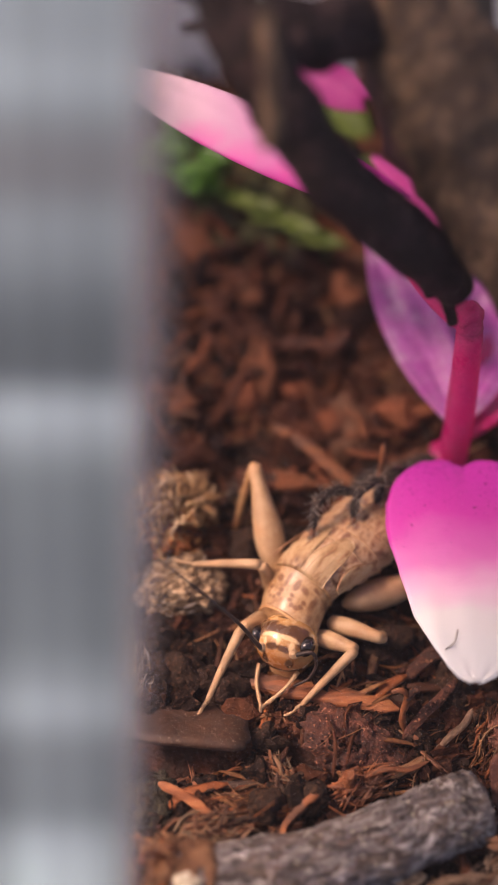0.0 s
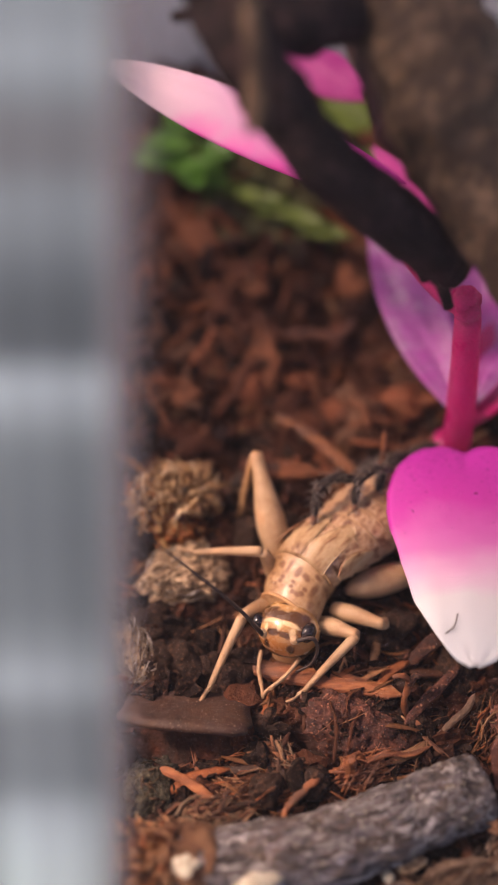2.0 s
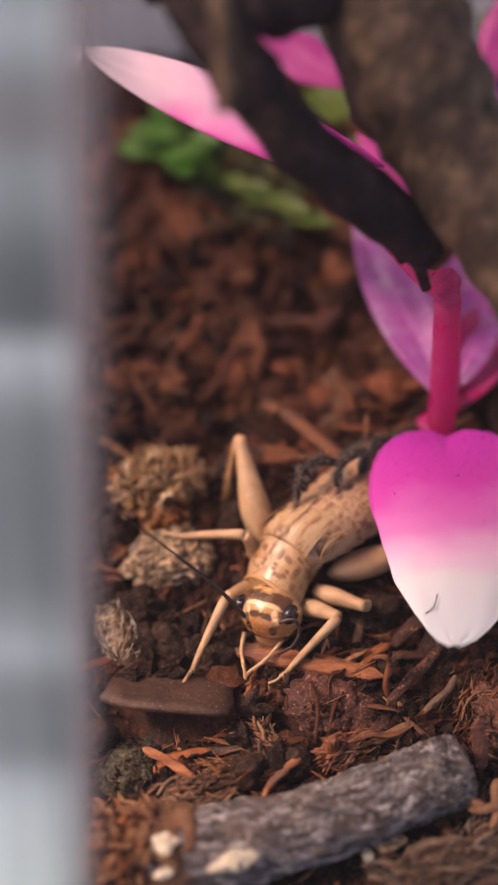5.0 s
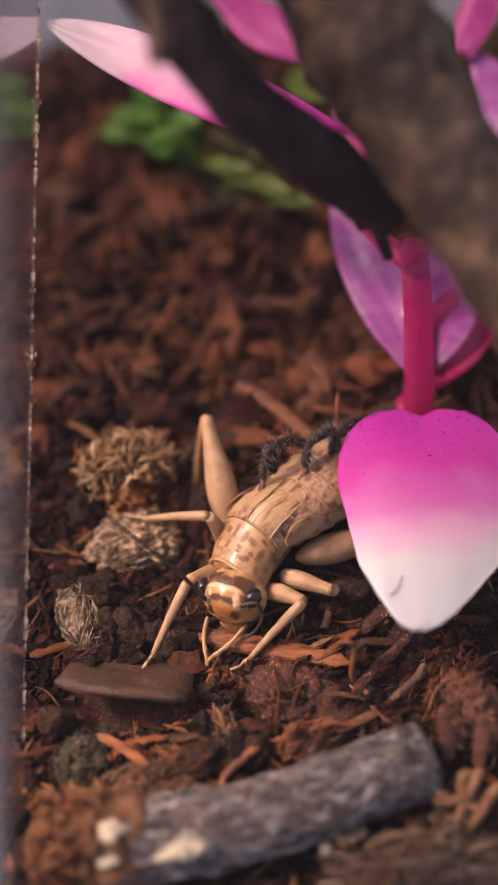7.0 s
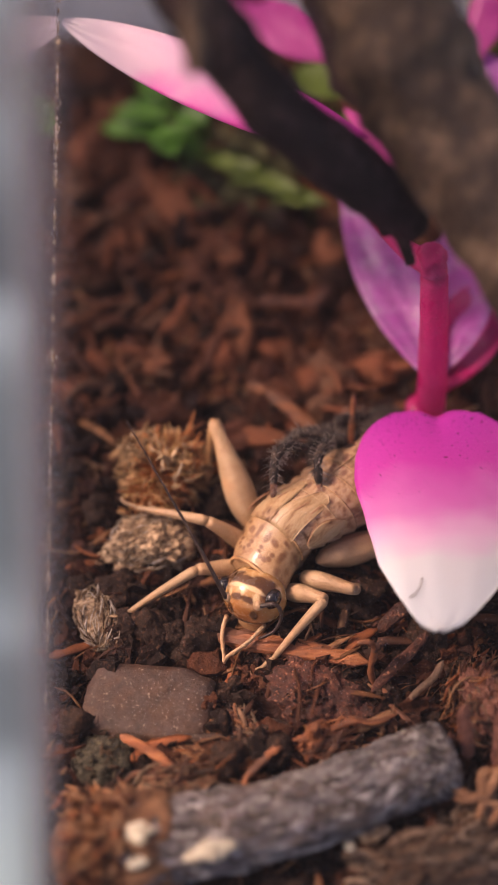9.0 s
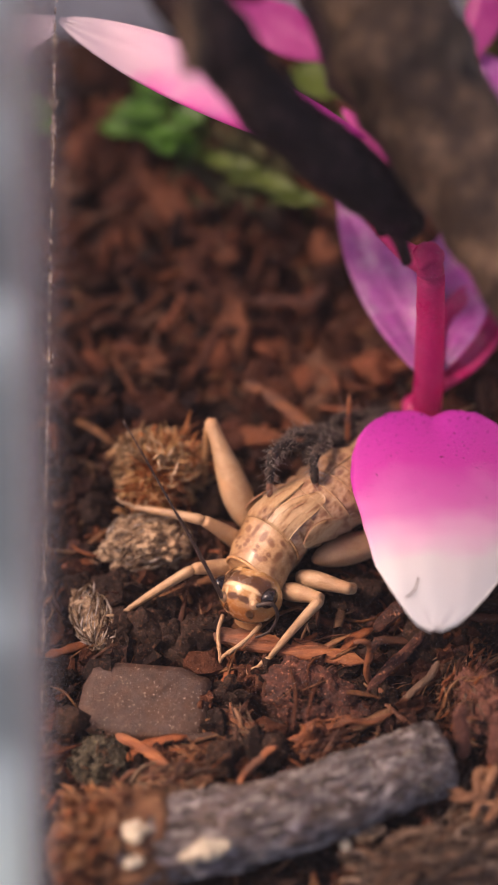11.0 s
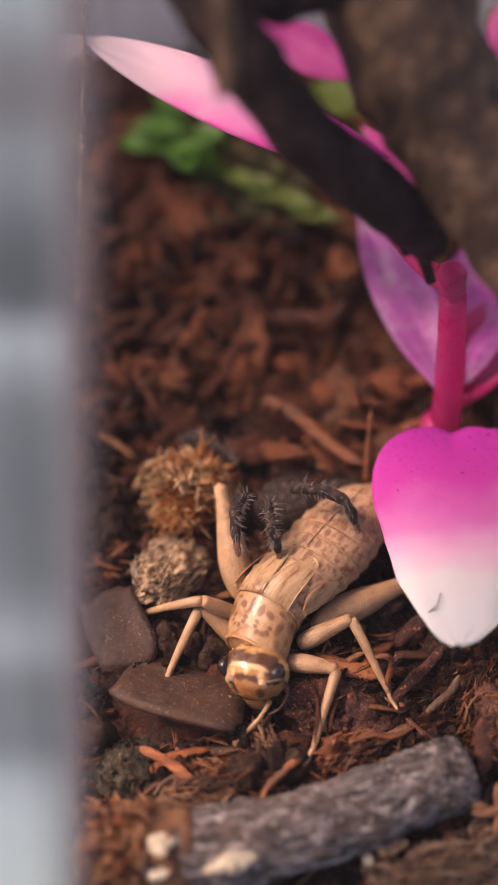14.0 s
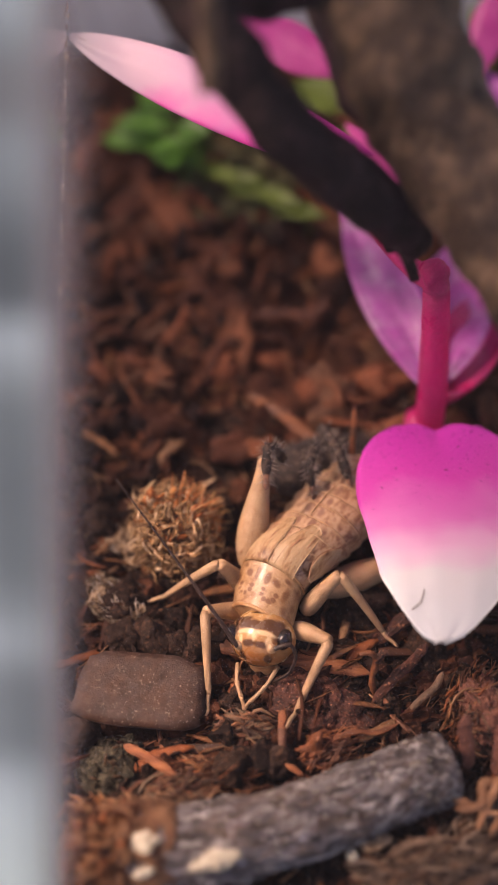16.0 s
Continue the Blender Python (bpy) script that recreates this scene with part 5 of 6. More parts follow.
def wing(side):
    """Short pointed wing pad with faint long veins."""
    def fn(u, v):
        y = -4.1 - 4.4 * u
        x0, z0 = spine(y)
        span = 0.95 * (1 - 0.66 * u ** 1.6)
        a = math.pi / 2 - side * (-0.05 * (1 - u) + 0.22 * u * u + span * v)
        rx, rz = 2.60 + 0.52 * u, 2.26 + 0.24 * u + (0.05 if side > 0 else 0.0) * (1 - u)
        return (x0 + math.cos(a) * rx, y + 0.9 * (v - 0.35) ** 2 * u, z0 + math.sin(a) * rz + 0.012 * math.sin(v * 22))
    rim = [Vector(fn(i / 14, 1.0)) for i in range(15)] + [Vector(fn(1.0, 1 - i / 10)) for i in range(1, 11)]
    Build().tube(rim, [0.04] * len(rim), 5).make("wing_rim", WINGRIM, cricket, "brown rim of a wing pad")
    Build().plate(fn, 14, 20, 0.1).make("wing_pad", CRICKET, cricket, "short veined tan wing pad")
    for k in range(5):
        v = 0.08 + 0.21 * k
        pts = [Vector(fn(0.03 + 0.93 * i / 10, v)) + Vector((0, 0, 0.05)) for i in range(11)]
        Build().tube(pts, [0.04 - 0.002 * i for i in range(11)], 5, squash=0.5).make("wing_vein", CRICKET, cricket)
        if k in (1, 3):
            # brown streak between two veins
            pts = [Vector(fn(0.25 + 0.08 * k + 0.4 * i / 10, v + 0.1)) + Vector((0, 0, 0.02)) for i in range(11)]
            Build().tube(pts, [0.13 * math.sin(math.pi * (i + 0.5) / 11) for i in range(11)], 6, squash=0.4).make("wing_streak", WINGRIM, cricket, "brown streak between wing veins")


def side_pad(side):
    """Small hind wing pad on the flank: lens-shaped with a dark rim."""
    def fn(u, v):
        y = -4.7 - 3.5 * u
        x0, z0 = spine(y)
        a = math.pi / 2 - side * (1.28 + 0.30 * (2 * v - 1) * math.sin(math.pi * min(max(u, 0.04), 0.97)) ** 0.7)
        return (x0 + math.cos(a) * 3.12, y, z0 + math.sin(a) * 2.6)
    Build().plate(fn, 14, 10, 0.12).make("hind_wing_pad", CRICKET, cricket, "lens-shaped tan hind wing pad")
    rim = [Vector(fn(i / 16, 1.0)) for i in range(17)] + [Vector(fn(1 - i / 16, 0.0)) for i in range(17)]
    Build().tube(rim, [0.065] * len(rim), 5).make("wing_rim", WINGRIM, cricket, "dark brown rim of a wing pad")


wing(1)
wing(-1)
side_pad(1)
side_pad(-1)

# a brown arch and blotches on each half of the shield
for sx in (1, -1):
    arch = [(0.98 + 0.52 * math.cos(a), -2.35 + 0.5 * math.sin(a), 6.5, (0.2, 0.17, 0.9)) for a in [radians(-15 + 42 * k) for k in range(6)]]
    spots(SHIELD, [((0.82 + sx * dx, y, z), r) for dx, y, z, r in arch + [
        (0.45, -3.3, 6.8, (0.2, 0.5, 0.9)), (1.15, -3.25, 6.4, (0.34, 0.3, 0.9)), (1.95, -2.9, 5.7, (0.26, 0.6, 0.7)), (2.2, -1.9, 5.2, (0.24, 0.4, 0.7)), (2.3, -3.7, 5.1, (0.35, 0.26, 0.7)), (1.7, -3.75, 6.0, (0.3, 0.16, 0.7))]], (0.14, 0.054, 0.02), wob=0.75, soft=0.3)
# head: rounded, face turned down; its markings lie across it
HEADSKIN = material("cricket_head", [(0.3, (0.370, 0.157, 0.051)), (0.5, (0.502, 0.272, 0.106)), (0.75, (0.598, 0.383, 0.187))], size=1.1, rough=0.25, bump=0.15, grain=0.1, coat=0.7, detail=3.0)
spots(HEADSKIN, [((0.0, 2.2, 4.1), (2.6, 1.15, 2.0))], (0.32, 0.115, 0.035), wob=0.5, soft=0.5)
# brown band between the eyes, broken into blotches, and marks down the face
spots(HEADSKIN, [((0.0, 0.26, 6.2), (0.95, 0.42, 1.2)), ((0.95, 0.05, 6.1), (0.72, 0.5, 1.0)), ((-0.95, 0.05, 6.1), (0.72, 0.5, 1.0)), ((1.6, 0.2, 5.5), (0.45, 0.75, 1.0)), ((-1.6, 0.2, 5.5), (0.45, 0.75, 1.0)),
                 ((0.35, 1.42, 5.6), (0.55, 0.22, 0.6)), ((-0.45, 1.52, 5.5), (0.45, 0.2, 0.6)), ((0.9, 1.9, 4.7), (0.3, 0.5, 0.5)), ((-0.9, 1.95, 4.6), (0.3, 0.5, 0.5)), ((0.0, -0.85, 6.3), (0.9, 0.12, 0.5))], (0.06, 0.022, 0.010), wob=0.7, soft=0.24)
# pale bars between the feelers
spots(HEADSKIN, [((0.62, 0.72, 6.0), (0.7, 0.16, 0.8)), ((-0.62, 0.78, 6.0), (0.7, 0.16, 0.8)), ((0.0, 1.0, 5.9), (0.2, 0.32, 0.6)), ((-1.0, 1.2, 5.6), (0.18, 0.36, 0.5)), ((1.0, 1.15, 5.6), (0.16, 0.3, 0.5))], (0.66, 0.46, 0.25), wob=0.45, soft=0.3)
HEAD_TURN = mpose(0.2, -1.6, 0) @ mpose(0, 0, 0, 0, 0, 18) @ mpose(-0.2, 1.6, 0)
bm = bmesh.new()
bmesh.ops.create_uvsphere(bm, u_segments=36, v_segments=24, radius=1.0)
for v in bm.verts:
    p = v.co
    w = 2.42 * (1.0 - 0.16 * max(0, -p.z) ** 2 - 0.05 * max(0, p.y))
    v.co = Vector((p.x * w, p.y * 2.05 * (1 + 0.1 * p.z) + 0.1, 3.95 + p.z * 2.35 + 0.12 * max(0, p.y)))
head = part("head", bm, HEADSKIN, cricket, "glossy tan head with dark brown bands")
head.matrix_basis = HEAD_TURN
for sx in (1, -1):
    Build().blob((sx * 1.78, 0.5, 4.95), (0.62, 0.80, 0.86), rotation(0, sx * 25, sx * 14), 0.0, 1.0, 0.0, 3).make("eye", EYE, head, "large glossy black-brown eye")
    Build().blob((sx * 1.2, 1.5, 5.35), (0.36, 0.36, 0.36), None, 0.1, 0.5, sx, 3).make("antenna_socket", LEGSKIN, head)
PALP_R = [0.15, 0.17, 0.16, 0.14, 0.15, 0.16, 0.14, 0.15, 0.18]
Build().tube(curve([(1.65, 1.8, 3.2), (1.4, 3.15, 3.1), (0.85, 4.25, 2.9)], 8), PALP_R, 8).make("palp", LEGSKIN, head, "slender pale mouth feeler")
Build().tube(curve([(0.85, 4.25, 2.95), (0.65, 4.65, 2.6), (0.55, 5.0, 2.2)], 6), [0.15, 0.13, 0.12, 0.13, 0.15, 0.16, 0.08], 8).make("palp_tip", LEGSKIN, head)
Build().tube(curve([(-1.3, 1.6, 3.0), (-0.7, 3.15, 2.9), (0.15, 4.4, 2.75)], 8), PALP_R, 8).make("palp", LEGSKIN, head, "slender pale mouth feeler")
Build().tube(curve([(0.15, 4.4, 2.8), (0.4, 4.6, 2.6), (0.65, 4.8, 2.2)], 6), [0.15, 0.13, 0.12, 0.13, 0.15, 0.16, 0.08], 8).make("palp_tip", LEGSKIN, head)
Build().blob((0, 1.25, 2.4), (1.1, 0.7, 1.2), None, 0.1, 0.8, 2.0, 3).make("mouthparts", TIBIA, head, "brown mouthparts")
Build().blob((0.9, -4.4, 3.4), (2.0, 3.2, 1.5), None, 0.1, 1.0, 1.0, 3).make("underside", LEGSKIN, cricket, "pale underside of the thorax")


def segment(name, length, r0, r1, mat, label, belly=0.0, foot=False, spines=0):
    """A leg piece from the origin along Y."""
    b = Build()
    n = 16
    pts, rad = [], []
    for i in range(n + 1):
        u = i / n
        pts.append((0, length * u, 0.12 * math.sin(math.pi * u)))
        rad.append((r0 + (r1 - r0) * u) + belly * math.sin(math.pi * min(1, u ** 0.75 * 1.08)) ** 1.2 * (1.35 - 0.7 * u))
    rad[0] *= 0.7
    rad[-1] *= 0.85
    b.tube(pts, rad, 12)
    if foot:
        b.tube(curve([(0, length, 0), (0.1, length + 0.5, 0.12), (0.0, length + 1.0, 0.35), (0.1, length + 1.4, 0.7)], 6), [r1 * 0.8] * 4 + [r1 * 0.7, r1 * 0.55, r1 * 0.3], 7, wobble=0.2, wsize=0.4)
    rnd = random.Random(3)
    for k in range(spines):
        u = 0.15 + 0.8 * k / max(spines, 1)
        a = rnd.choice((0.6, 2.5)) + rnd.uniform(-0.3, 0.3)
        p = Vector((math.cos(a) * r1, length * u, math.sin(a) * r1))
        b.tube([p, p + Vector((math.cos(a) * 0.5, 0.4, math.sin(a) * 0.5))], [0.07, 0.02], 4)
    return b.make(name, mat, cricket, label)


# leg: hip on the body, length of thigh and shin
LEGS = {
    "front_right": ((2.3, -1.9, 2.9), 4.2, 5.8), "front_left": ((-1.6, -2.2, 2.9), 3.7, 5.6),
    "mid_right": ((3.2, -3.4, 3.2), 4.5, 5.8), "mid_left": ((-1.7, -3.7, 3.0), 4.3, 5.8),
    "hind_right": ((3.5, -4.4, 4.2), 8.8, 7.8), "hind_left": ((-1.8, -5.4, 3.2), 9.3, 9.3),
}
CRICKET_LEGS = {}
for key, (hip, l1, l2) in LEGS.items():
    if key.startswith("hind"):
        CRICKET_LEGS[key] = (segment("hind_thigh", l1, 0.36, 0.54, LEGSKIN, "swollen pale cream thigh", belly=0.68), segment("hind_shin", l2, 0.36, 0.25, TIBIA, "thin brown spiny shin", foot=True, spines=9))
    else:
        CRICKET_LEGS[key] = (segment("thigh", l1, 0.52, 0.45, LEGSKIN, "pale tan thigh", belly=0.18), segment("shin", l2, 0.42, 0.2, LEGSKIN, "thin pale shin and foot", foot=True, spines=0))


def antenna(k=1.0, droop=0.4):
    pts = curve([(0, 0, 0), (0, 4 * k, 0.25), (0, 9 * k, 0.2 - droop), (0, 15.5 * k, -droop * 2.5)], 30)
    return Build().tube(pts, [(0.19 - 0.0048 * i) * (0.5 + 0.5 * k) for i in range(31)], 7).make("antenna", FEELER, cricket, "long thin dark antenna")


FEELER_LONG = antenna(0.93)
Build().tube(curve([(-1.3, 1.6, 5.4), (-2.45, 1.15, 5.5), (-2.75, 1.35, 4.4), (-2.3, 2.1, 3.4), (-1.3, 2.7, 2.9)], 20), [0.17 - 0.004 * i for i in range(21)], 7).make("antenna", FEELER, head, "thin dark antenna curled round the eye")

# ---- spider behind the cricket ----
spider = thing("spider", "dark grey hairy spider gripping the cricket's back", "spider")
rnd = random.Random(11)


def hairs(b, c, r, n, l, seed):
    q = random.Random(seed)
    for k in range(n):
        v = Vector((q.gauss(0, 1), q.gauss(0, 1), abs(q.gauss(0, 0.8)))).normalized()
        p = Vector(c) + Vector((v.x * r[0], v.y * r[1], v.z * r[2])) * 0.96
        e = p + (v + Vector((q.uniform(-.5, .5), q.uniform(-.5, .5), q.uniform(-.3, .5)))) * l * q.uniform(0.5, 1)
        b.tube([p, e], [0.03, 0.008], 3)


b = Build().blob((0, 0, 0), (2.2, 2.6, 1.7), None, 0.08, 1.5, 2.0, 4)
hairs(b, (0, 0, 0), (2.2, 2.6, 1.7), 300, 0.8, 1)
b.make("carapace", SPIDER, spider, "dark hairy front body")
b = Build().blob((0.3, 4.2, -0.5), (2.1, 2.8, 1.9), None, 0.08, 1.5, 5.0, 4)
hairs(b, (0.3, 4.2, -0.5), (2.1, 2.8, 1.9), 260, 0.9, 2)
b.make("hind_body", SPIDER, spider, "dark hairy rounded hind body")


def spider_leg(reach, rise, seed, r=0.62):
    """Foot at the origin, the leg arching back along Y."""
    pts = curve([(0, 0, 0), (0, reach * 0.12, rise * 0.35), (0, reach * 0.30, rise * 0.85), (0, reach * 0.45, rise), (0, reach * 0.75, rise * 0.8), (0, reach, rise * 0.3)], 26)
    rad = [(0.2 + (r - 0.2) * min(1, i / 9)) * (1 - 0.3 * math.exp(-((i - 11) / 1.5) ** 2) - 0.3 * math.exp(-((i - 5) / 1.3) ** 2)) for i in range(27)]
    b = Build().tube(pts[5:], rad[5:], 10, wobble=0.15, seed=seed, wsize=0.6)
    q = random.Random(seed)
    hb = Build()
    for k in range(150):
        i = q.uniform(2, 24)
        i0 = int(i)
        c = pts[i0].lerp(pts[i0 + 1], i - i0)
        d = (pts[i0 + 1] - pts[i0]).normalized()
        v = Vector((q.gauss(0, 1), q.gauss(0, 1), q.gauss(0, 1)))
        v = (v - d * v.dot(d)).normalized()
        p = c + v * rad[i0] * 0.9
        hb.tube([p, p + (v - d * 0.45) * q.uniform(0.3, 0.75)], [0.026, 0.008], 3)
    leg = b.make("leg", SPIDER, spider, "dark bristly jointed leg")
    tagged(hb.make("bristles", BRISTLE, leg, "pale grey bristles"), kind="stuff")
    Build().tube(pts[:7], [0.14, 0.22, 0.25, 0.25, 0.24, 0.24, 0.24], 8).make("foot", SPIDERTIP, leg, "reddish-brown foot")
    return leg


SPIDER_LEGS = [spider_leg(5.0, 2.4, 3, 0.40), spider_leg(4.8, 2.1, 4, 0.38), spider_leg(6.0, 1.9, 5, 0.46), spider_leg(7.0, 1.4, 6, 0.46)]


# ---- loose substrate ----
def scatter():
    rnd = random.Random(77)

    def hollow(x, y):
        return (x - 1.4) ** 2 / 7.0 + (y + 4.7 + 0.62 * (x - 1.4)) ** 2 / 1.5 < 1 or -12 < x < -3.4 and -6.2 < y < -1.0

    def spot():
        while True:
            y = -20 + 100 * rnd.random() ** 1.3
            x = rnd.uniform(-16.5 - 0.08 * y, 20 + 0.15 * y)
            # hero pieces stay clear
            if ((x - 3.6) / 3.9) ** 2 + ((y + 4.0) / 2.2) ** 2 < 1 or abs(x - 3) < 5 and abs(y + 0.1 + 0.21 * (x - 3)) < 0.7:
                continue
            if hollow(x, y) and rnd.random() < 0.8:
                continue
            if abs(y + 11.5 - 0.33 * (x - 1)) < 2.3 and -9 < x < 15 or ((x + 7.4) / 4.6) ** 2 + ((y + 3.4) / 2.2) ** 2 < 1 or ((x + 7.7) / 3.4) ** 2 + ((y - 8.4) / 2.2) ** 2 < 1:
                continue
            return x, y
    b = Build()
    for k in range(3200):
        x, y = spot()
        s = rnd.choice((0.3, 0.4, 0.5, 0.6, 0.9, 1.3)) * rnd.uniform(0.7, 1.2) * (1 + 0.012 * max(y, 0))
        if y > 16 and k % 3:
            continue
        b.blob((x, y, ground_z(x, y) + 0.25 * s + rnd.uniform(-0.1, 0.35)), (s, s * rnd.uniform(0.6, 1), s * rnd.uniform(0.5, 0.9)), rotation(rnd.uniform(0, 360), rnd.uniform(0, 360), 0), 0.9, 0.45, k * 0.37, 2 if y < 14 else 1)
    for k in range(8500):
        x, y = rnd.uniform(-16, 18), -17 + 40 * rnd.random()
        if hollow(x, y):
            continue
        r = rnd.uniform(0.08, 0.28)
        b.blob((x, y, ground_z(x, y) + rnd.uniform(0.05, 0.75)), (r, r * rnd.uniform(0.6, 1), r * rnd.uniform(0.6, 1)), None, 0.9, 0.2, k * 0.61, 1)
    for k in range(420):
        # coarser clods between the strips
        x, y = rnd.uniform(-15, 18), rnd.uniform(-14, 20)
        if hollow(x, y) or ((x - 3.6) / 3.9) ** 2 + ((y + 4.0) / 2.2) ** 2 < 1 or abs(x - 3) < 6 and abs(y + 0.1 + 0.21 * (x - 3)) < 1.0:
            continue
        r = rnd.uniform(0.5, 1.25)
        b.blob((x, y, ground_z(x, y) + rnd.uniform(0.1, 0.6)), (r, r * rnd.uniform(0.6, 1), r * rnd.uniform(0.5, 0.9)), rotation(rnd.uniform(0, 360), rnd.uniform(0, 360), 0), 0.7, 0.6, k * 0.83, 3)
    tagged(b.make("soil_crumbs", CLOD, smooth=False), "dark brown soil crumbs", "soil", kind="stuff")
    b = Build()
    for k in range(240):
        # lumps of rotten bark farther back
        x, y = rnd.uniform(-24, 27), rnd.uniform(18, 67)
        s = rnd.uniform(0.8, 2.6)
        b.blob((x, y, ground_z(x, y) + rnd.uniform(-0.2, 0.9)), (s * rnd.uniform(1.0, 1.9), s * rnd.uniform(0.6, 1.0), s * rnd.uniform(0.4, 0.8)), rotation(rnd.uniform(-30, 30), rnd.uniform(-30, 30), rnd.uniform(0, 360)), 0.8, 1.4, k * 0.71, 3)
    tagged(b.make("bark_lumps", BARKLUMP), "rough red-brown lumps of rotten bark", "bark", kind="stuff")
    b = Build()
    for k in range(1500):
        x, y = spot()
        l = rnd.uniform(0.8, 3.6) * (1 + 0.012 * max(y, 0))
        a = rnd.uniform(0, 6.28)
        z = ground_z(x, y) + rnd.uniform(0.3, 1.2)
        d = Vector((math.cos(a), math.sin(a), rnd.uniform(-0.25, 0.3))) * l / 2
        o = Vector((rnd.uniform(-.25, .25), rnd.uniform(-.25, .25), rnd.uniform(0, .2))) * l
        r = rnd.choice((0.035, 0.05, 0.07, 0.1, 0.17)) * (1 + 0.02 * max(y, 0))
        c = Vector((x, y, z))
        b.tube(curve([c - d, c + o, c + d], 5), [r * 0.5, r, r, r, r * 0.8, r * 0.3], 5, squash=0.7)
    for k in range(900):
        # fine strings in the nearer soil
        x, y = rnd.uniform(-15, 18), rnd.uniform(-15, 16)
        if hollow(x, y):
            continue
        l = rnd.uniform(0.6, 2.6)
        a = rnd.gauss(0.3, 0.9)
        c = Vector((x, y, ground_z(x, y) + rnd.uniform(0.2, 1.0)))
        d = Vector((math.cos(a), math.sin(a), rnd.uniform(-0.3, 0.3))) * l / 2
        r = rnd.uniform(0.02, 0.055)
        b.tube([c - d, c + Vector((rnd.uniform(-.1, .1), rnd.uniform(-.1, .1), rnd.uniform(0, .12))) * l, c + d], [r * 0.5, r, r * 0.3], 4)
    q = random.Random(41)
    for k in range(130):
        # split strips lying loose on the nearer soil
        x, y = q.uniform(-14, 18), q.uniform(-13, 19)
        if hollow(x, y) or ((x + 7.4) / 4.6) ** 2 + ((y + 3.4) / 2.4) ** 2 < 1:
            continue
        l, a = q.uniform(1.6, 6.0), q.gauss(0.1, 0.8)
        c = Vector((x, y, ground_z(x, y) + q.uniform(0.7, 1.4)))
        d = Vector((math.cos(a), math.sin(a), q.uniform(-0.2, 0.25))) * l / 2
        o = Vector((q.uniform(-.12, .12), q.uniform(-.12, .12), q.uniform(0, .08))) * l
        r = q.choice((0.08, 0.14, 0.2, 0.3, 0.4))
        b.tube(curve([c - d, c + o, c + d], 6), [r * 0.4, r, r * 0.9, r * 1.1, r, r * 0.8, r * 0.25], 6, squash=0.4, wobble=0.4, seed=k, wsize=0.5)
    far_strips = Build()
    for k in range(480):
        x, y = rnd.uniform(-22, 26), rnd.uniform(20, 66)
        if abs(x + 2.5) < 3 and y < 27:
            continue
        l = rnd.uniform(1.8, 6.5)
        a = rnd.uniform(0, 6.28)
        c = Vector((x, y, ground_z(x, y) + rnd.uniform(0.4, 2.2)))
        d = Vector((math.cos(a), math.sin(a), rnd.uniform(-0.3, 0.3))) * l / 2
        o = Vector((rnd.uniform(-.12, .12), rnd.uniform(-.12, .12), rnd.uniform(0, .15))) * l
        r = rnd.uniform(0.12, 0.4)
        far_strips.tube(curve([c - d, c + o, c + d], 7), [r * 0.5, r, r, r * 1.1, r, r, r * 0.8, r * 0.3], 6, squash=0.6, wobble=0.5, seed=k, wsize=0.8)
    tagged(far_strips.make("bark_strips", BARKLUMP), "dull red-brown strips of shredded bark", "bark", kind="stuff")
    tagged(b.make("bark_fibres", FIBRE), "orange-brown shredded bark fibres strewn on soil", "fibre", kind="stuff")
    b = Build()
    for k in range(2200):
        x, y = spot()
        s = (0.35 + 1.5 * rnd.random() ** 2.2) * (1 + 0.012 * max(y, 0))
        if y > 18 and k % 2:
            continue
        far = 1.0 if y < 16 else rnd.uniform(1.0, 2.2)
        b.flake((x, y, ground_z(x, y) + rnd.uniform(0.2, 0.8) * far), rotation(rnd.gauss(0, 30), rnd.gauss(0, 30), rnd.uniform(0, 360)), (s * far, s * far * rnd.uniform(0.14, 0.45), rnd.uniform(0.10, 0.26) * far), 7, k)
    tagged(b.make("bark_shreds", BARKBIT, smooth=False), "small reddish-brown bark shreds on soil", "bark", kind="stuff")
    b = Build()
    for k in range(140):
        x, y = rnd.uniform(-6, 3), rnd.uniform(44, 56)
        a = rnd.uniform(0, 6.28)
        l = rnd.uniform(1.5, 4)
        c = Vector((x, y, ground_z(x, y) + rnd.uniform(0, 2)))
        b.tube([c, c + Vector((math.cos(a) * l * .4, math.sin(a) * l * .4, l * .4)), c + Vector((math.cos(a) * l, math.sin(a) * l, l * .5))], [0.3, 0.25, 0.1], 5)
    tagged(b.make("moss", MOSS), "dull olive moss strands", "moss", kind="stuff")
    # separate pieces near the cricket
    def sliver(seed):
        q = random.Random(seed)
        b = Build()
        for j in range(3):
            # split strands lying side by side
            l, y, z = q.uniform(1.2, 2.4), q.uniform(-0.12, 0.12), q.uniform(-0.08, 0.08)
            pts = [(-l, y, z), (-l * 0.4, y * 0.4 + q.uniform(-0.1, 0.1), z), (l * 0.3, y + q.uniform(-0.1, 0.1), z + 0.06), (l * q.uniform(0.8, 1.1), y * 3.0, z + q.uniform(-0.1, 0.25))]
            r = q.uniform(0.07, 0.17)
            b.tube(pts, [r * 0.25, r, r * 0.9, r * 0.15], 5, squash=0.6)
        return b.make("wood_sliver", SPLINT, smooth=False)
    proto = [sliver(s) for s in (1, 2, 3)]
    for ob in proto:
        tagged(ob, "small orange-brown wood sliver on the soil", "wood sliver", "wood slivers")
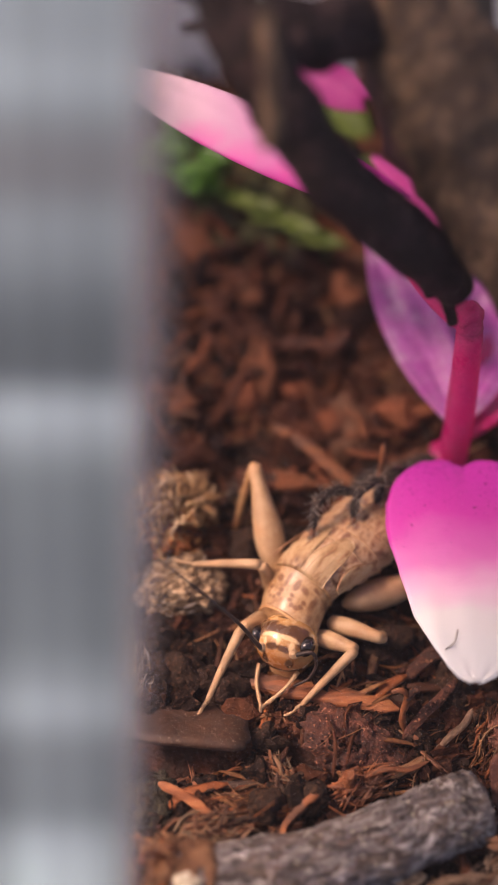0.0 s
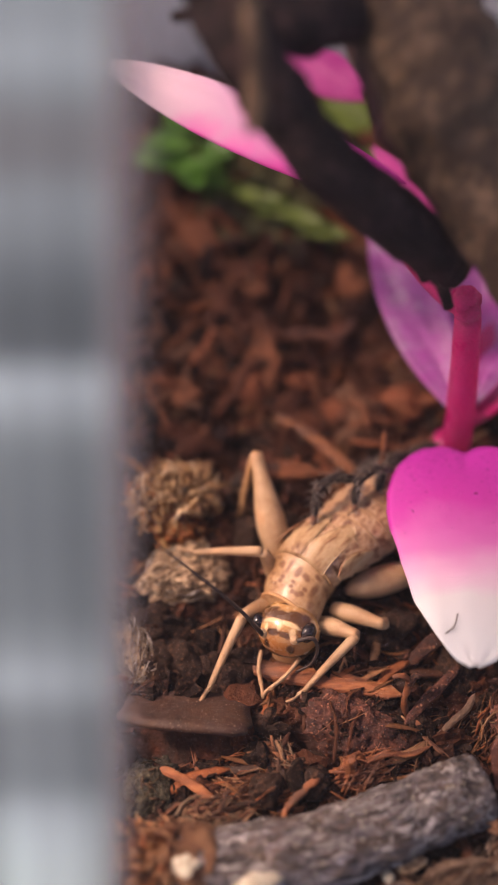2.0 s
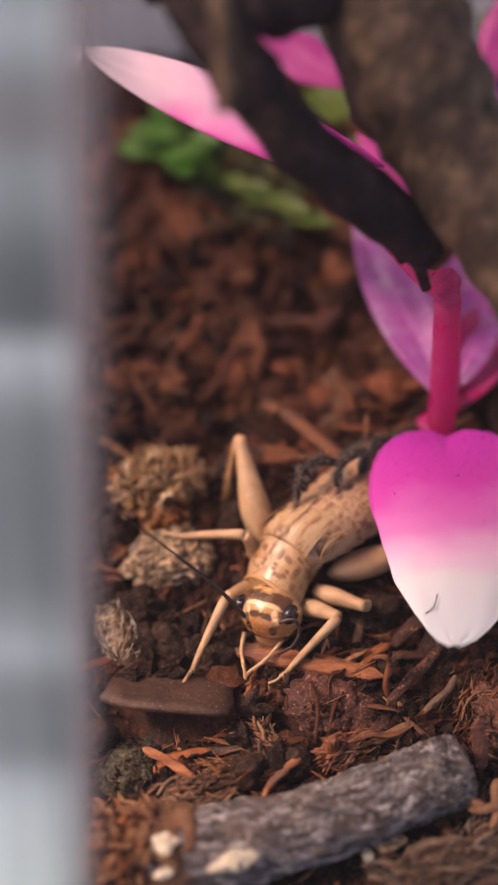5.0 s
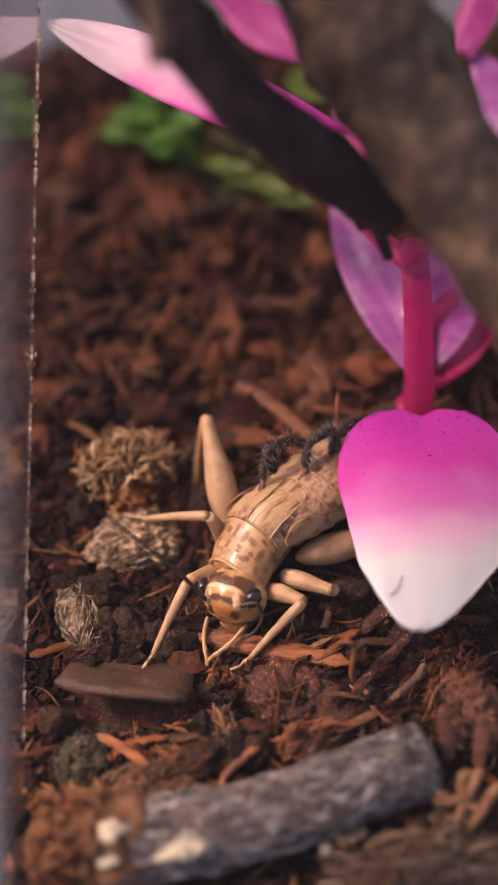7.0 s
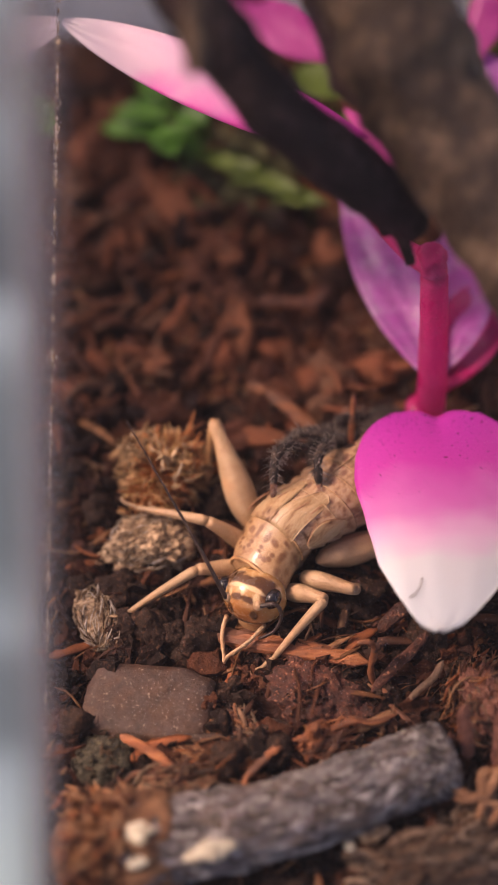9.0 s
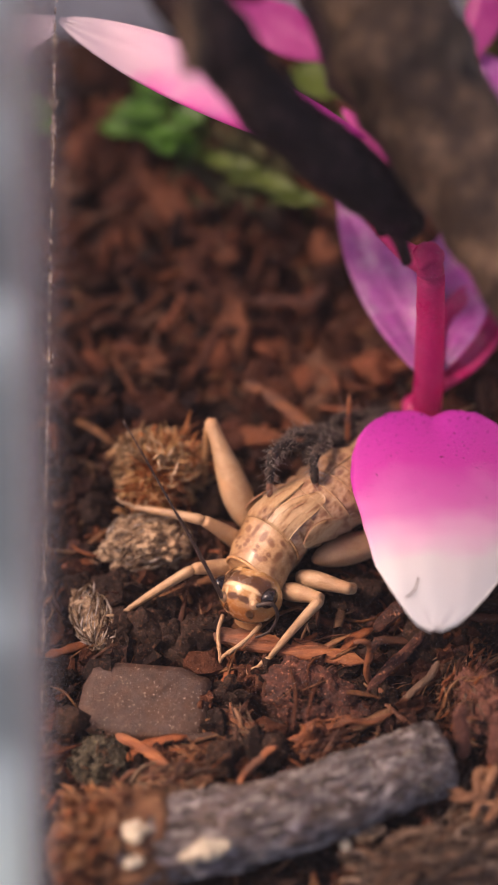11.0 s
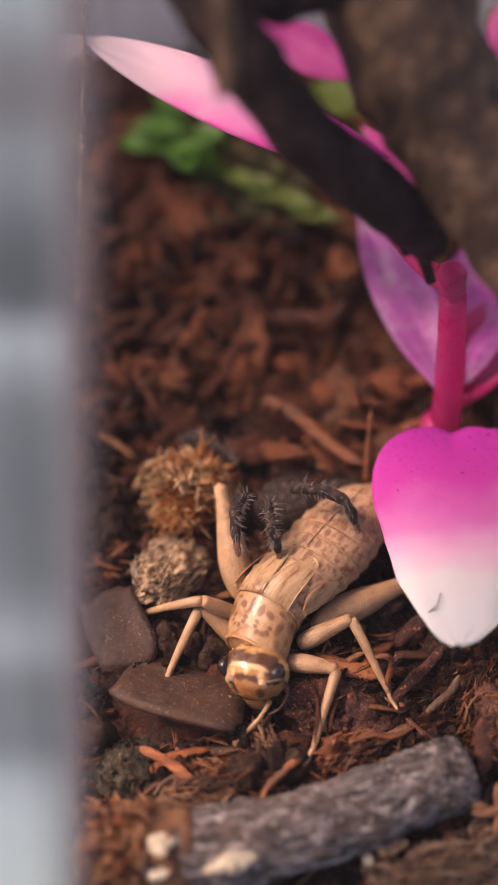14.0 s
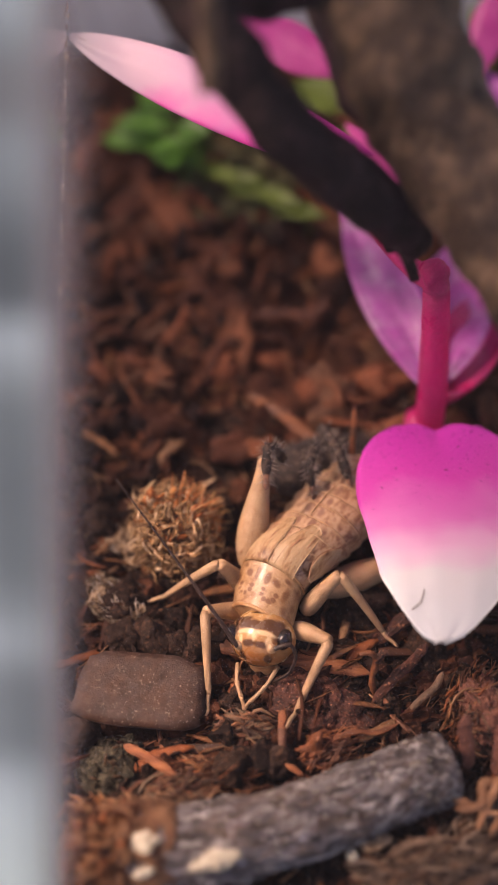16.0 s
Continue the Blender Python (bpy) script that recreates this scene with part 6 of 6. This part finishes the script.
    for k in range(75):
        x, y = rnd.uniform(-13, 17), rnd.uniform(-12, 26)
        if abs(x + 2.5) < 2.5 and 13 < y < 23:
            x -= 6
        if hollow(x, y):
            y -= 4
        m = mpose(x, y, ground_z(x, y) + 0.75, rnd.uniform(-20, 20), rnd.uniform(-20, 20), rnd.uniform(0, 360)) 
        if k < 3:
            proto[k].matrix_basis = m
        else:
            copy_thing(proto[k % 3], m)
    proto = [flake_thing("bark_chip", "small red-brown bark chip on the soil", "bark chip", (0, 0, 0), (1.2, 0.6, 0.14), (0, 0, 0), REDBARK, s, 5, "bark chips") for s in (31, 32, 33)]
    for k in range(30):
        x, y = rnd.uniform(-13, 17), rnd.uniform(-13, 24)
        if hollow(x, y):
            y -= 4
        m = mpose(x, y, ground_z(x, y) + 0.6, rnd.gauss(0, 18), rnd.gauss(0, 18), rnd.uniform(0, 360))
        if k < 3:
            proto[k].matrix_basis = m
        else:
            copy_thing(proto[k % 3], m)


scatter()


# ---- what moves ----
# states of the cricket (mm): head, heading, and for each leg the knee (about) and the foot
STATES = {
    1: ((-0.3, 3.4), -127.6, {"front_right": ((-3.6, 3.2, 3.4), (-6.0, -1.5, 0.8)), "mid_right": ((-4.2, 8.8, 4.8), (-7.6, 9.6, 2.4)), "hind_right": ((-2.3, 16.3, 7.0), (-3.5, 14.3, -0.5)), "front_left": ((4.1, 2.2, 3.0), (0.7, -1.6, 0.8)), "mid_left": ((7.0, 4.0, 2.0), (8.2, 6.4, -2.8)), "hind_left": ((15.4, 10.4, 0.8), (18.3, 19.7, -0.5))}, (-9.7, 5.0, 15.5)),
    2: ((-0.2, 3.5), -131.0, {"front_right": ((-5.2, 4.7, 3.2), (-9.6, 2.3, 0.8)), "mid_right": ((-4.5, 8.8, 4.8), (-9.4, 10.6, 2.8)), "hind_right": ((-3.0, 16.1, 7.0), (-3.6, 14.2, -0.5)), "front_left": ((4.2, 2.6, 3.0), (1.1, -1.6, 0.8)), "mid_left": ((7.3, 4.1, 2.0), (8.4, 6.6, -2.8)), "hind_left": ((15.4, 10.4, 0.6), (18.4, 20.1, -0.5))}, (-7.2, 9.7, 12.3)),
    3: ((-3.2, 1.4), -132.1, {"front_right": ((-6.0, 1.5, 3.0), (-8.9, -4.3, 0.9)), "mid_right": ((-7.0, 6.1, 4.0), (-10.1, 3.3, 0.6)), "hind_right": ((-4.5, 14.0, 6.6), (-4.4, 12.0, -0.5)), "front_left": ((3.3, 1.4, 2.5), (5.6, -0.4, 0.6)), "mid_left": ((3.8, 4.0, 3.0), (7.3, -2.2, 0.8)), "hind_left": ((12.7, 7.4, 2.0), (15.6, 16.7, -0.5))}, (-0.9, -4.1, 0.0)),
    4: ((-3.7, -1.6), -126.5, {"front_right": ((-6.5, 1.3, 3.0), (-8.4, -3.4, 1.0)), "mid_right": ((-6.4, 4.2, 4.0), (-10.3, 3.7, 0.6)), "hind_right": ((-4.4, 12.6, 6.6), (-4.3, 10.5, -0.5)), "front_left": ((3.2, -0.4, 2.5), (7.1, -4.6, 0.8)), "mid_left": ((3.2, 1.3, 3.0), (8.4, -0.2, 0.8)), "hind_left": ((11.4, 7.1, 2.5), (14.4, 16.4, -0.5))}, (-0.9, -4.1, 0.0)),
    5: ((-1.4, -1.4), -121.7, {"front_right": ((-5.5, 2.0, 3.0), (-7.8, -2.6, 1.0)), "mid_right": ((-6.5, 3.1, 4.0), (-10.1, 3.6, 0.6)), "hind_right": ((-3.8, 12.0, 6.6), (-3.6, 10.0, -0.5)), "front_left": ((5.0, -0.6, 2.5), (7.0, -2.9, 0.8)), "mid_left": ((6.1, 1.0, 3.0), (8.9, -3.2, 0.8)), "hind_left": ((13.5, 7.5, 1.5), (16.4, 16.8, -0.5))}, (-0.2, -3.5, 0.0)),
    6: ((-1.4, -1.4), -121.7, {"front_right": ((-5.5, 2.0, 3.0), (-7.8, -2.6, 1.0)), "mid_right": ((-6.5, 3.1, 4.0), (-10.1, 3.6, 0.6)), "hind_right": ((-3.8, 12.0, 6.6), (-3.6, 10.0, -0.5)), "front_left": ((4.5, -1.8, 2.5), (2.8, -7.4, 1.2)), "mid_left": ((6.1, 1.0, 3.0), (8.9, -3.2, 0.8)), "hind_left": ((13.5, 7.5, 1.5), (16.4, 16.8, -0.5))}, (-0.2, -3.5, 0.0)),
    7: ((-0.1, 0.8), -120.1, {"front_right": ((-4.2, 1.2, 3.0), (-3.3, -4.0, 0.8)), "mid_right": ((-5.3, 5.5, 4.5), (-8.7, 6.3, 2.5)), "hind_right": ((1.1, 12.8, 6.6), (1.0, 13.6, -0.5)), "front_left": ((4.4, -0.9, 2.5), (2.2, -5.6, 1.2)), "mid_left": ((7.0, 3.6, 3.0), (9.9, 2.2, 0.7)), "hind_left": ((14.6, 9.6, 0.7), (17.5, 19.0, -0.5))}, (-9.5, 5.9, 13.8)),
    8: ((0.2, 0.9), -120.7, {"front_right": ((-3.6, 0.9, 3.2), (-3.1, -3.7, 0.8)), "mid_right": ((-4.1, 5.2, 4.0), (-7.3, 4.6, 0.5)), "hind_right": ((0.7, 12.1, 7.0), (0.5, 13.4, -0.5)), "front_left": ((4.6, -1.6, 3.0), (2.5, -5.0, 0.8)), "mid_left": ((7.1, 3.3, 3.0), (10.1, 1.6, 0.6)), "hind_left": ((15.0, 9.5, 0.6), (17.9, 19.0, -0.5))}, (-9.3, 8.5, 11.9)),
}
TIMES = [(0.0, 1), (7.77, 1), (7.9, 2), (9.2, 2), (12.1, 2), (12.33, 2), (12.5, 3), (12.75, 3), (13.0, 4), (13.25, 4), (13.5, 5), (13.6, 5), (13.8, 6), (14.03, 6), (14.17, 7), (14.35, 7), (14.5, 9), (15.6, 9), (16.0, 8)]
STATES[9] = (STATES[7][0], STATES[7][1], {**STATES[7][2], "mid_right": ((-4.2, 5.9, 4.0), (-7.1, 4.9, 0.5))}, STATES[7][3])


def two_bones(hip, foot, hint, l1, l2):
    """Knee on the circle that both lengths allow, nearest to hint; and the foot that can be reached."""
    hip, foot, hint = Vector(hip), Vector(foot), Vector(hint)
    d = foot - hip
    r = min(max(d.length, abs(l1 - l2) + 0.05), l1 + l2 - 0.05)
    u = d.normalized()
    foot = hip + u * r
    a = (l1 * l1 - l2 * l2 + r * r) / (2 * r)
    h = math.sqrt(max(l1 * l1 - a * a, 0.0))
    v = hint - hip
    v = (v - u * v.dot(u)).normalized()
    return hip + u * a + v * h, foot


def motions():
    rows, limb_rows, feeler_rows = [], {k: ([], []) for k in LEGS}, []
    for t, s in TIMES:
        (hx, hy), heading, legs, tip = STATES[s]
        m = mpose(hx, hy, -1.5, 0, 0, heading - 90) @ mpose(0, 0, 4.0) @ mpose(0, 0, 0, 0, 13, 0) @ mpose(0, 0, -4.0)
        inv = m.inverted()
        rows.append((t, m))
        for key, (knee, foot) in legs.items():
            hip, l1, l2 = LEGS[key]
            lf = (inv @ (Vector(foot) * MM)) / MM
            lk = (inv @ (Vector(knee) * MM)) / MM
            if not key.startswith("hind"):
                lf += (lk - lf).normalized() * 0.9
            if key.startswith("hind"):
                k, f = Vector(hip) + (lk - Vector(hip)).normalized() * l1, lf
            else:
                k, f = two_bones(hip, lf, lk, l1, l2)
            limb_rows[key][0].append((t, aim(hip, k)))
            limb_rows[key][1].append((t, aim(k, f)))
        a = (inv @ (Vector(tip) * MM)) / MM
        feeler_rows.append((t, aim((HEAD_TURN @ (Vector((1.2, 1.7, 5.5)) * MM)) / MM, a)))
    walk(cricket, rows)
    for key, (thigh, shin) in CRICKET_LEGS.items():
        walk(thigh, limb_rows[key][0])
        walk(shin, limb_rows[key][1])
    walk(FEELER_LONG, feeler_rows)
    # the spider shifts its grip as the cricket moves
    grip = [(0.0, 0), (7.77, 0), (7.95, 1), (12.3, 1), (12.6, 2), (13.25, 2), (13.5, 4), (14.03, 4), (14.2, 3), (16.0, 3)]
    stand = {0: (7.9, 16.1, 2.4, -62), 1: (6.5, 15.9, 2.8, -62), 2: (0.4, 12.6, 2.0, -85), 3: (3.7, 15.1, 2.6, -68), 4: (1.4, 12.6, 2.0, -85)}
    walk(spider, [(t, mpose(stand[s][0], stand[s][1], stand[s][2], 0, 0, stand[s][3])) for t, s in grip])
    feet = {0: ((2.1, 10.2, 5.2), (5.2, 11.2, 5.2), (6.9, 12.6, 5.0), (-5.0, 16.2, 0.2)), 1: ((1.6, 9.8, 5.4), (5.1, 9.9, 5.2), (1.6, 14.3, 3.0), (12.1, 18.4, 0.2)), 2: ((-3.4, 5.8, 6.5), (-0.0, 4.9, 5.2), (5.9, 6.7, 5.0), (-7.6, 19.0, 1.0)), 3: ((0.9, 9.7, 8.4), (4.5, 10.8, 5.2), (7.4, 11.7, 5.0), (0.6, 14.4, 1.0)), 4: ((-2.2, 5.6, 6.3), (0.9, 5.5, 5.2), (6.6, 8.2, 5.0), (-7.6, 19.0, 1.0))}
    root = {0: ((6.3, 14.9, 5.4), (7.9, 14.2, 5.6), (8.9, 15.2, 4.0), (2.6, 18.2, 0.2)), 1: ((4.7, 14.7, 4.6), (6.5, 14.9, 4.6), (8.2, 14.7, 5.0), (8.2, 17.4, 3.0)), 2: ((-1.6, 11.3, 5.5), (-1.0, 10.6, 5.5), (0.4, 10.6, 6.0), (-1.3, 14.3, 3.6)), 3: ((2.7, 14.5, 4.6), (5.4, 14.7, 5.0), (6.2, 15.1, 4.6), (5.1, 16.3, 3.0)), 4: ((-0.8, 11.0, 5.5), (0.0, 10.7, 5.5), (1.9, 10.4, 6.5), (-1.3, 14.3, 3.6))}
    for k, leg in enumerate(SPIDER_LEGS):
        r = []
        for t, s in grip:
            m = mpose(stand[s][0], stand[s][1], stand[s][2], 0, 0, stand[s][3])
            up = Vector((-0.25, 0.5, 0.85)) if k != 2 or s != 1 else Vector((0, 0.7, 0.7))
            r.append((t, m.inverted() @ aim(feet[s][k], root[s][k], up)))
        walk(leg, r)
    # loose pieces the struggle shifts; poses fit the camera's view, some buried to hide
    walk(plate, [(0.0, mpose(-7.1, -2.5, 1.4, -38, 3, -4)), (7.77, mpose(-7.1, -2.5, 1.4, -38, 3, -4)), (7.9, mpose(-7.1, -4.2, 0.8, 8, 2, -3)), (12.3, mpose(-7.1, -4.2, 0.8, 8, 2, -3)),
                 (12.55, mpose(-7.2, -3.6, 0.9, 0, 4, -6)), (13.1, mpose(-7.0, -3.4, 1.6, -22, 3, -11)), (13.4, mpose(-6.1, -2.9, 1.7, -28, 2, -14)), (14.03, mpose(-6.1, -2.9, 1.7, -28, 2, -14)), (14.2, mpose(-7.9, -2.8, 1.6, 6, 3, -3)), (16.0, mpose(-7.9, -2.8, 1.6, 6, 3, -3))])
    walk(dragged, [(0.0, mpose(-0.2, -6.4, 0.4, 0, 0, -62)), (14.03, mpose(-0.2, -6.4, 0.4, 0, 0, -62)), (14.2, mpose(-0.4, -5.2, 0.7, 4, 6, -14)), (16.0, mpose(-0.4, -5.2, 0.7, 4, 6, -14))])
    walk(grey_chip, [(0.0, mpose(-11.3, 2.4, 0.6, 10, 0, 25)), (14.03, mpose(-11.3, 2.4, 0.6, 10, 0, 25)), (14.2, mpose(-10.5, 4.7, 0.5, 8, 6, 62)), (16.0, mpose(-10.5, 4.7, 0.5, 8, 6, 62))])
    walk(plate_two, [(0.0, mpose(-16.5, -1.0, -1.2, 10, 20, 20)), (12.3, mpose(-16.5, -1.0, -1.2, 10, 20, 20)), (12.6, mpose(-11.0, 1.9, 1.6, 12, -8, 24)), (14.03, mpose(-11.0, 1.9, 1.6, 12, -8, 24)), (14.2, mpose(-16.5, -1.0, -1.2, 10, 20, 20)), (16.0, mpose(-16.5, -1.0, -1.2, 10, 20, 20))])
    walk(cork, [(0.0, mpose(-7.7, 8.6, 1.0, 8, 6, 12)), (12.3, mpose(-7.7, 8.6, 1.0, 8, 6, 12)), (12.6, mpose(-8.2, 7.4, 1.2, 8, 20, 50)), (14.03, mpose(-7.6, 7.2, 1.2, 8, 20, 50)), (14.2, mpose(-8.4, 11.4, -1.9, 8, 30, 80)), (14.5, mpose(-8.8, 11.4, -1.7, 8, 30, 80)), (14.7, mpose(-10.0, 11.2, -1.3, 8, 30, 100)), (16.0, mpose(-10.2, 11.2, -1.3, 8, 30, 100))])
    walk(brown_tuft, [(0.0, mpose(-9.0, 14.4, 1.0, 150, 10, -70)), (7.77, mpose(-9.0, 14.4, 1.0, 150, 10, -70)), (7.8, mpose(-8.3, 14.8, 1.8, 95, 13, -82)), (7.85, mpose(-7.5, 14.6, 1.9, 40, 16, -96)), (7.9, mpose(-7.0, 14.2, 1.6, -20, 10, -110)), (12.3, mpose(-7.0, 14.2, 1.6, -20, 10, -110)), (12.6, mpose(-7.2, 13.8, 1.6, -10, 20, -100)), (14.03, mpose(-6.4, 13.6, 1.6, -10, 20, -100)),
                      (14.08, mpose(-5.8, 13.0, 1.7, 10, 27, -53)), (14.14, mpose(-5.2, 12.3, 1.9, 30, 33, -6)), (14.2, mpose(-4.6, 11.6, 2.0, 50, 40, 40)), (14.4, mpose(-5.0, 10.8, 2.0, 55, 48, 78)), (14.55, mpose(-5.1, 10.3, 1.8, 70, 55, 118)), (15.5, mpose(-5.3, 10.3, 1.8, 70, 55, 118)), (16.0, mpose(-6.0, 10.4, 1.6, 70, 55, 118))])


motions()
